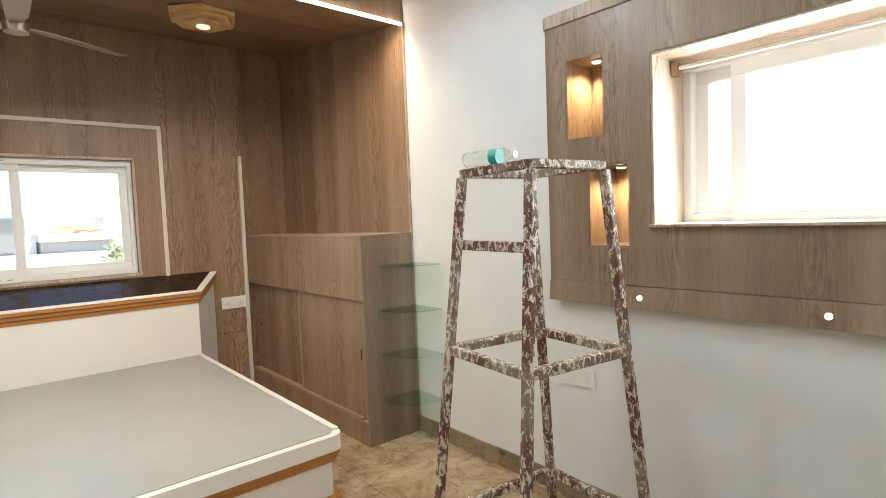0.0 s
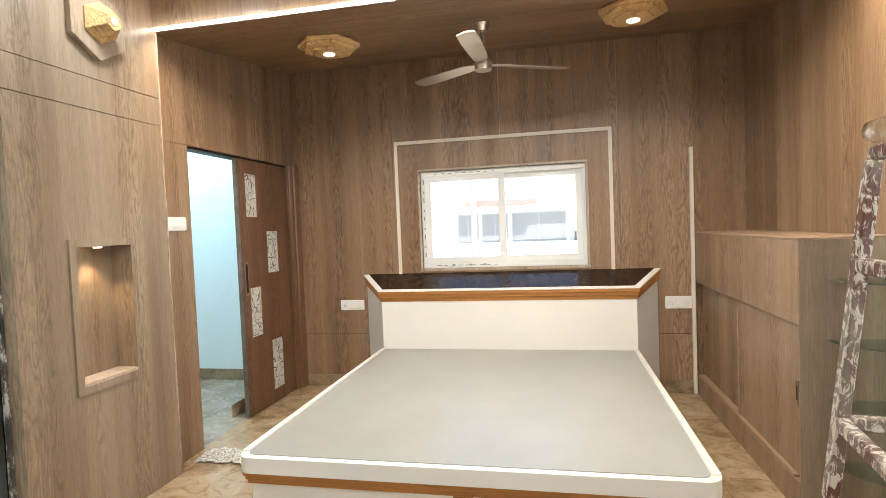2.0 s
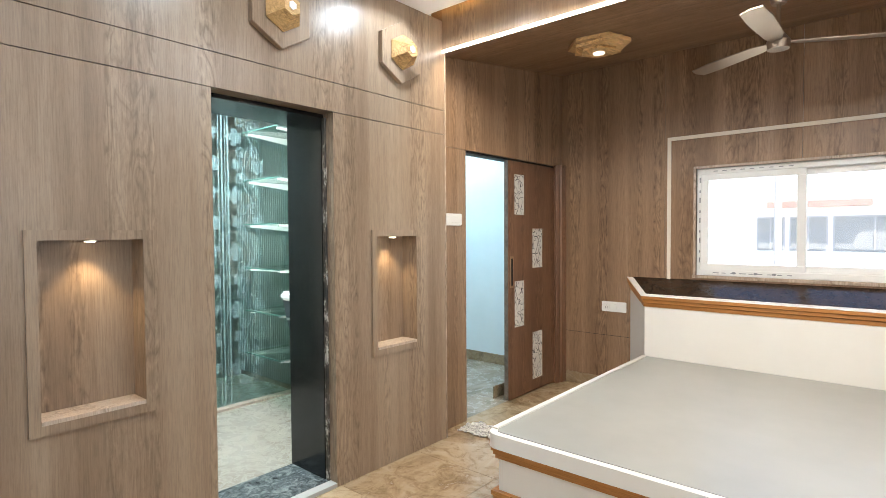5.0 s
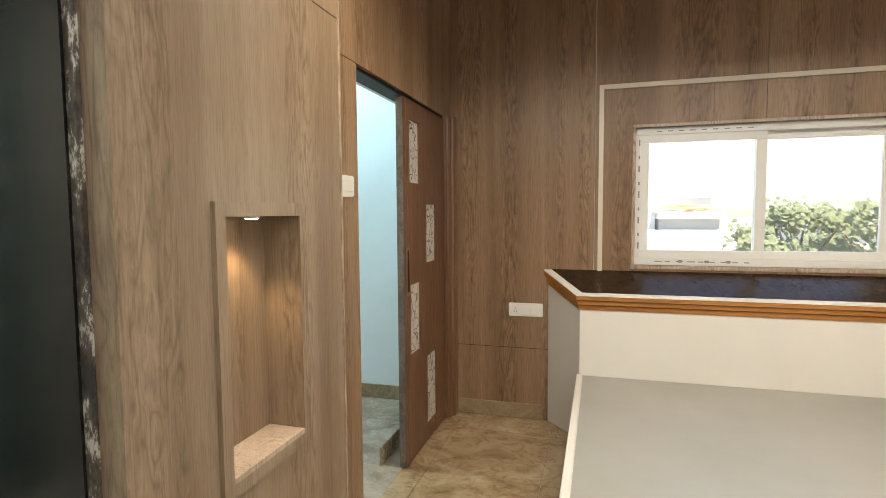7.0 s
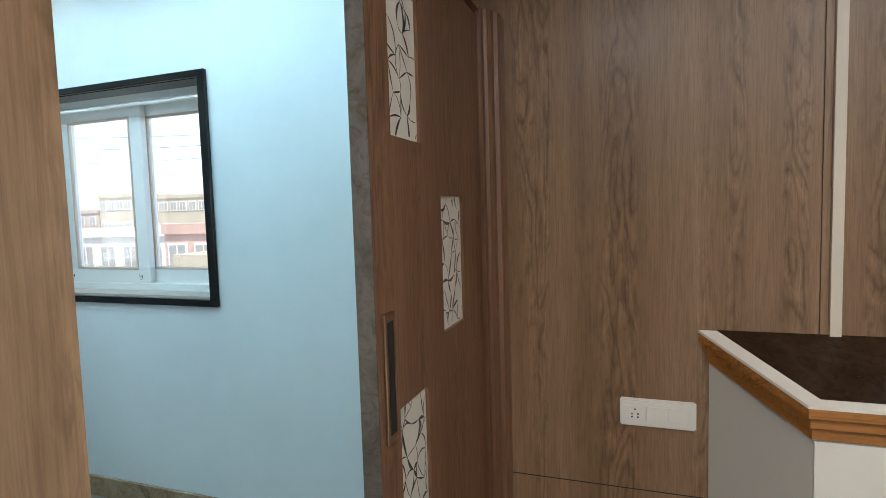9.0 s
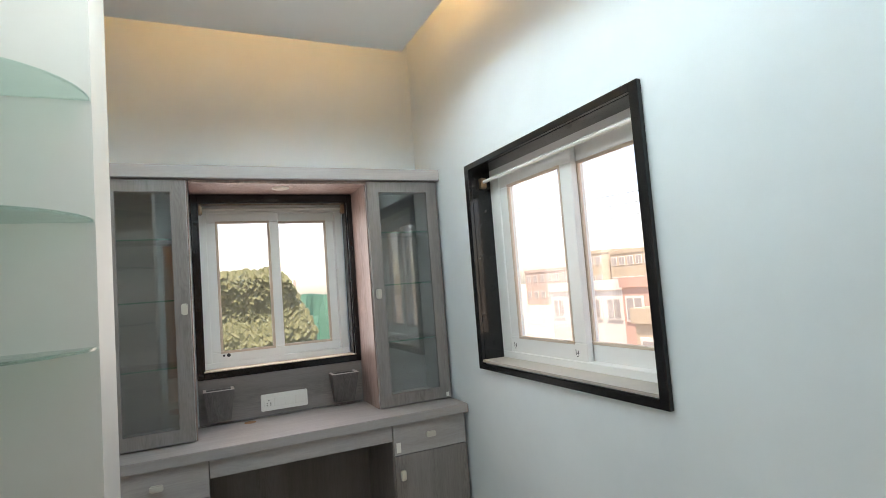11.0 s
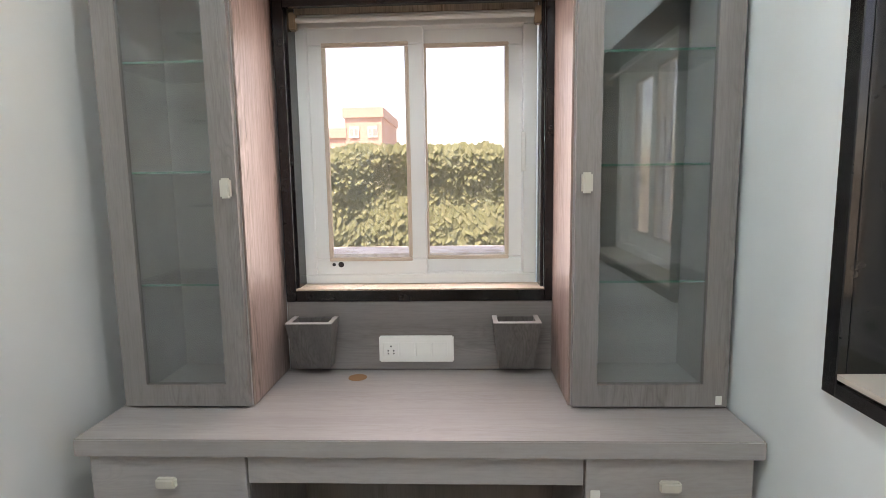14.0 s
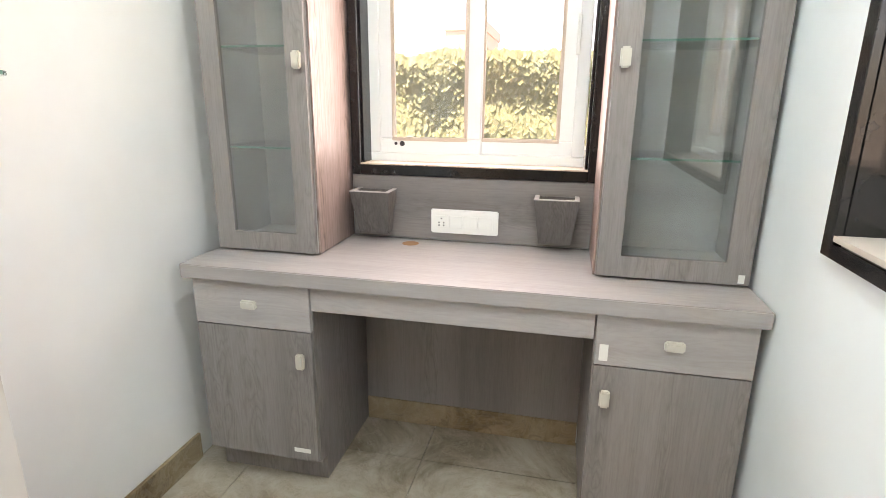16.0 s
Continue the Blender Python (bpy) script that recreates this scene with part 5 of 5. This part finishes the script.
def house(cx, cy, w, d, top_z, facade, label, face, edge=None, floors=2, bays=3, ws=1.0):
    """A flat-roofed block with parapet, roof edge and windows on the side that faces the rooms (face: 's' or 'e')."""
    h = thing("house", (cx, cy, -3.5), label, "house")
    pbox("wall", (cx - w / 2, cx + w / 2, cy - d / 2, cy + d / 2, -3.5, top_z - 0.5), FACADES[facade], h)
    bm = bmesh.new()
    for b in ((cx - w / 2 - 0.1, cx + w / 2 + 0.1, cy - d / 2 - 0.1, cy - d / 2 + 0.1, top_z - 0.5, top_z), (cx - w / 2 - 0.1, cx + w / 2 + 0.1, cy + d / 2 - 0.1, cy + d / 2 + 0.1, top_z - 0.5, top_z),
                                                     (cx - w / 2 - 0.1, cx - w / 2 + 0.1, cy - d / 2 + 0.1, cy + d / 2 - 0.1, top_z - 0.5, top_z), (cx + w / 2 - 0.1, cx + w / 2 + 0.1, cy - d / 2 + 0.1, cy + d / 2 - 0.1, top_z - 0.5, top_z)):
        box(bm, *b)
    part("roof_parapet", bm, FACADES[facade], h)
    if edge:
        pbox("roof_edge", (cx - w / 2 - 0.2, cx + w / 2 + 0.2, cy - d / 2 - 0.25, cy - d / 2 - 0.101, top_z - 0.75, top_z - 0.45), ROOFRED, h, "red tiled roof edge")
    for f in range(floors):
        z = top_z - 2.2 - f * 3.0
        for b in range(bays):
            t = (b + 0.5) / bays - 0.5
            if face == "s":
                x, y = cx + t * w, cy - d / 2
                fr, pn = (x - 0.62 * ws, x + 0.62 * ws, y - 0.06, y - 0.002, z - 0.06, z + 1.26), (x - 0.5 * ws, x + 0.5 * ws, y - 0.08, y - 0.061, z + 0.06, z + 1.14)
                bar_d = (x - 0.03, x + 0.03, y - 0.1, y - 0.081, z, z + 1.2)
            else:
                x, y = cx + w / 2, cy + t * d
                fr, pn = (x + 0.002, x + 0.06, y - 0.62 * ws, y + 0.62 * ws, z - 0.06 + 1.26 * (1 - ws), z + 1.26), (x + 0.061, x + 0.08, y - 0.5 * ws, y + 0.5 * ws, z + 0.06 + 1.26 * (1 - ws), z + 1.14)
                bar_d = (x + 0.081, x + 0.1, y - 0.03, y + 0.03, z + 1.26 * (1 - ws), z + 1.2)
            win = pbox("window", fr, FACADES["white_facade"], h)
            pbox("pane", pn, DARKPANE, win)
            pbox("mullion", bar_d, FACADES["white_facade"], win)
    return h


house(9.5, 22, 6, 6, 1.3, "white_facade", "plain white house behind trees", "s")
house(-20.5, 26, 5, 5, 1.1, "pink_facade", "pinkish house with white windows", "s", False, 2, 3)
house(-81, 63, 13, 6, 2.9, "brown_facade", "brownish apartment row in the distance", "s", False, 2, 6)
house(-70, 63, 8, 6, 5.0, "cream_facade", "tall cream apartment block in the distance", "s", False, 3, 5)
house(-60.3, 64, 10, 6, 4.6, "cream_facade", "wide cream apartment block in the distance", "s", False, 3, 6)
house(-50, 64, 7, 6, 3.6, "white_facade", "white apartment block in the distance", "s", False, 3, 4)
house(-28.5, 28, 7, 5, 0.9, "white_facade", "low white house below the study window", "s", False, 2, 4)
house(-27, 44, 9, 8, 4.2, "white_facade", "white apartment block in the distance", "s", False, 3, 5)
house(-12.5, 19, 5, 5, 0.2, "cream_facade", "low cream house below the windows", "s")
house(-34, -6.1, 7, 6.0, 3.55, "pink_facade", "pink terraced house beyond the hedge", "e", False, 2, 3, 0.55)
house(-33.6, -2.6, 6.1, 0.95, 4.2, "pink_facade", "narrow pink stair wing beyond the hedge", "e", False, 2, 1, 0.4)
house(-33.5, -1.15, 6, 1.9, 5.2, "pink_facade", "pink stair tower beyond the hedge", "e", False, 3, 2, 0.4)
# neighbouring house with a red roof edge, a raised block and a roof ladder
near = thing("neighbour_house", (-3, 27, -3.5), "white neighbouring house with a red roof edge and three windows", "house")
pbox("wall", (-12, 1.9, 25.0, 29.0, -3.5, 2.2), FACADES["pale_facade"], near)
pbox("roof_slab", (-12.1, 2.0, 24.7, 29.1, 2.201, 2.31), FACADES["pale_facade"], near)
pbox("roof_edge", (-3.0, 0.3, 24.55, 24.98, 2.311, 2.56), ROOFRED, near, "red tiled roof edge")
pbox("upper_storey", (-3.6, 4.1, 28.0, 33.0, 2.311, 3.75), FACADES["grey_facade"], near, "grey upper storey")
pbox("annexe", (1.91, 4.4, 27.0, 31.0, -3.5, 2.15), FACADES["grey_facade"], near, "grey rendered annexe")
pbox("annexe_parapet", (1.905, 4.45, 26.85, 26.99, 1.95, 2.35), FACADES["pale_facade"], near)
pbox("terrace_slab", (1.92, 4.3, 23.9, 26.8, 1.05, 1.32), FACADES["pale_facade"], near, "white terrace slab")
pbox("terrace_wall", (-12, 6.5, 23.6, 23.85, -3.5, 0.62), FACADES["pale_facade"], near, "white garden wall")
pbox("terrace_support", (2.0, 4.2, 24.2, 26.7, -3.5, 1.049), FACADES["grey_facade"], near)
for x0, x1 in ((-3.4, -2.42), (-2.27, -1.03), (-0.87, 1.6)):
    win = pbox("window", (x0, x1, 24.96, 24.998, 0.63, 1.96), FACADES["grey_facade"], near)
    pbox("pane", (x0 + 0.06, x1 - 0.06, 24.93, 24.958, 0.70, 1.90), DARKPANE, win)
    pbox("mullion", ((x0 + x1) / 2 - 0.025, (x0 + x1) / 2 + 0.025, 24.91, 24.929, 0.66, 1.94), FACADES["grey_facade"], win)
roof_ladder = thing("roof_ladder", (2.3, 26.7, 2.35), "slim metal ladder leaning above the annexe", "ladder")
for x in (2.02, 2.56):
    bm = bmesh.new()
    rod(bm, (x, 26.75, 2.35), (x - 0.06, 27.9, 5.2), 0.028, 8)
    part("rail", bm, FACADES["brown_facade"], roof_ladder)
for k in range(8):
    bm = bmesh.new()
    f = (k + 0.5) / 8
    rod(bm, (2.02 - 0.06 * f, 26.75 + 1.15 * f, 2.35 + 2.85 * f), (2.56 - 0.06 * f, 26.75 + 1.15 * f, 2.35 + 2.85 * f), 0.02, 6)
    part("rung", bm, FACADES["brown_facade"], roof_ladder)
timber = thing("timber_pile", (3.0, 24.8, 1.32), "pile of loose timber offcuts on the terrace slab", "timber")
r = random.Random(17)
for k in range(16):
    bm = bmesh.new()
    x, z, a = r.uniform(2.2, 3.8), 1.335 + 0.018 * k, r.uniform(-0.4, 0.4)
    box(bm, -0.45, 0.45, -0.05, 0.05, -0.02, 0.02)
    bmesh.ops.transform(bm, matrix=Matrix.Translation((x, 24.8 + r.uniform(-0.25, 0.25), z)) @ Matrix.Rotation(a, 4, "Z") @ Matrix.Rotation(r.uniform(-0.12, 0.12), 4, "Y"), verts=bm.verts)
    part("board", bm, PINE, timber)
# overhead cables beyond the study window
for k, (za, zb) in enumerate(((5.6, 4.9), (5.0, 4.5), (4.3, 4.1))):
    cable = thing("overhead_cable", (-16, 20, za), "thin black overhead cable strung between poles", "cable", "cables beyond the study window")
    pts = [(-30 + 28 * f, 21.0 - 1.0 * k * f, za + (zb - za) * f - 0.9 * 4 * f * (1 - f) * 0.5) for f in (i / 24 for i in range(25))]
    bm = bmesh.new()
    for a, b in zip(pts, pts[1:]):
        rod(bm, a, b, 0.012, 5)
    part("wire", bm, INK, cable)
for x in (-30, -2):
    p = thing("cable_pole", (x, 20.6, -3.5), "grey concrete pole carrying cables", "pole", "cable poles")
    bm = bmesh.new()
    rod(bm, (x, 20.6, -3.5), (x, 20.6, 6.0), 0.13, 12, 0.09)
    part("shaft", bm, FACADES["grey_facade"], p)
    pbox("crossarm", (x - 0.05, x + 0.05, 18.8, 21.3, 4.85, 4.95), FACADES["grey_facade"], p)
# green shade net on posts beyond the hedge's end
net = thing("shade_net", (-10.5, 5.5, -3.5), "green shade net tied between thin posts", "net")
bm = bmesh.new()
grid = [[bm.verts.new((-10.5 + 0.05 * math.sin(k * 1.3) + 0.03 * math.sin(j * 2.1 + k), 4.9 + k * 0.09, -0.4 + j * 0.37 + 0.02 * math.sin(k * 0.8))) for j in range(6)] for k in range(14)]
for a, b in zip(grid, grid[1:]):
    for j in range(5):
        bm.faces.new((a[j], b[j], b[j + 1], a[j + 1]))
bmesh.ops.solidify(bm, geom=bm.faces[:], thickness=0.006)
part("netting", bm, paint("green_netting", (0.10, 0.30, 0.22), 0.8, 0.2, 3.0), net)
for y in (4.89, 5.5, 6.08):
    bm = bmesh.new()
    rod(bm, (-10.56, y, -3.5), (-10.56, y, 1.72), 0.02, 8)
    part("post", bm, FACADES["brown_facade"], net)
house(22, -1, 8, 12, 0.6, "white_facade", "white house east of the room", "e", False, 2, 4)

BARK = paint("rough_bark", (0.10, 0.07, 0.045), 0.9, 0.3, 8)
pole = thing("street_pole", (14.0, -1.6, -3.5), "pale roadside pole with a box", "pole")
bm = bmesh.new()
rod(bm, (14.0, -1.6, -3.5), (14.0, -1.6, 3.4), 0.06, 10)
part("shaft", bm, FACADES["white_facade"], pole)
pbox("box", (13.85, 14.15, -1.75, -1.45, 1.5, 2.4), FACADES["brown_facade"], pole)
for i, (x, y, top_z, r) in enumerate(((3.9, 15.0, 1.7, 1.5), (5.9, 15.5, 1.9, 1.7), (8.4, 15.0, 1.8, 1.7))):
    t = thing("tree", (x, y, -3.5), "leafy green tree behind the houses", "tree", "trees north of the house")
    bm = bmesh.new()
    rod(bm, (x, y, -3.5), (x + 0.1, y, top_z - r), 0.16, 10, 0.09)
    for k in range(6):
        a = k * 1.05
        rod(bm, (x + 0.08, y, top_z - r * 1.3), (x + r * 0.7 * math.cos(a), y + r * 0.7 * math.sin(a), top_z - r * 0.5), 0.06, 6, 0.02)
    part("trunk", bm, BARK, t)
    clumps = [(x + random.Random(i * 50 + k).uniform(-r, r), y + random.Random(i * 50 + k + 7).uniform(-r, r), top_z - r + random.Random(i * 50 + k + 3).uniform(-r * 0.8, r * 0.75), random.Random(k).uniform(0.35, 0.7)) for k in range(22)]

    def crown_place(r2, clumps=clumps):
        cx, cy, cz, q = r2.choice(clumps)
        return (cx + r2.gauss(0, q * 0.5), cy + r2.gauss(0, q * 0.5), cz + r2.gauss(0, q * 0.3))

    crown = new("crown", leaves(3500, crown_place, 0.16, 11 + i, (0, -0.6, 0.8)))
    crown.data.materials.append(LEAF)
    crown.parent = t
    crown.matrix_parent_inverse = Matrix.Translation((-x, -y, 3.5))

# ---- floor tiles, one object each ----
def tiles(parent, material, x_lo, x_hi, y_lo, y_hi, skip=()):
    size, gap, meshes = 0.615, 0.003, {}
    i0, i1 = math.floor((x_lo + 1.2) / size), math.ceil((x_hi + 1.2) / size)
    j0, j1 = math.floor((y_lo - 3.72) / size), math.ceil((y_hi - 3.72) / size)
    for i in range(i0, i1):
        for j in range(j0, j1):
            a, b = max(x_lo, -1.2 + i * size + gap / 2), min(x_hi, -1.2 + (i + 1) * size - gap / 2)
            c, d = max(y_lo, 3.72 + j * size + gap / 2), min(y_hi, 3.72 + (j + 1) * size - gap / 2)
            if b - a < 0.02 or d - c < 0.02:
                continue
            key = (round(b - a, 4), round(d - c, 4))
            if key not in meshes:
                bm = bmesh.new()
                box(bm, 0, key[0], 0, key[1], -0.007, 0.0)
                mesh = bpy.data.meshes.new("tile")
                bmesh.ops.recalc_face_normals(bm, faces=bm.faces)
                bm.to_mesh(mesh)
                bm.free()
                mesh.materials.append(material)
                meshes[key] = mesh
            t = new("tile", meshes[key])
            t.parent = parent
            t.matrix_basis = Matrix.Translation((a, c, 0))


tiles(floor, FLOOR, -1.33, 2.53, -1.8, 4.62)
tiles(floor_study, GREY_FLOOR, -4.52, -1.332, 2.9, 4.72)
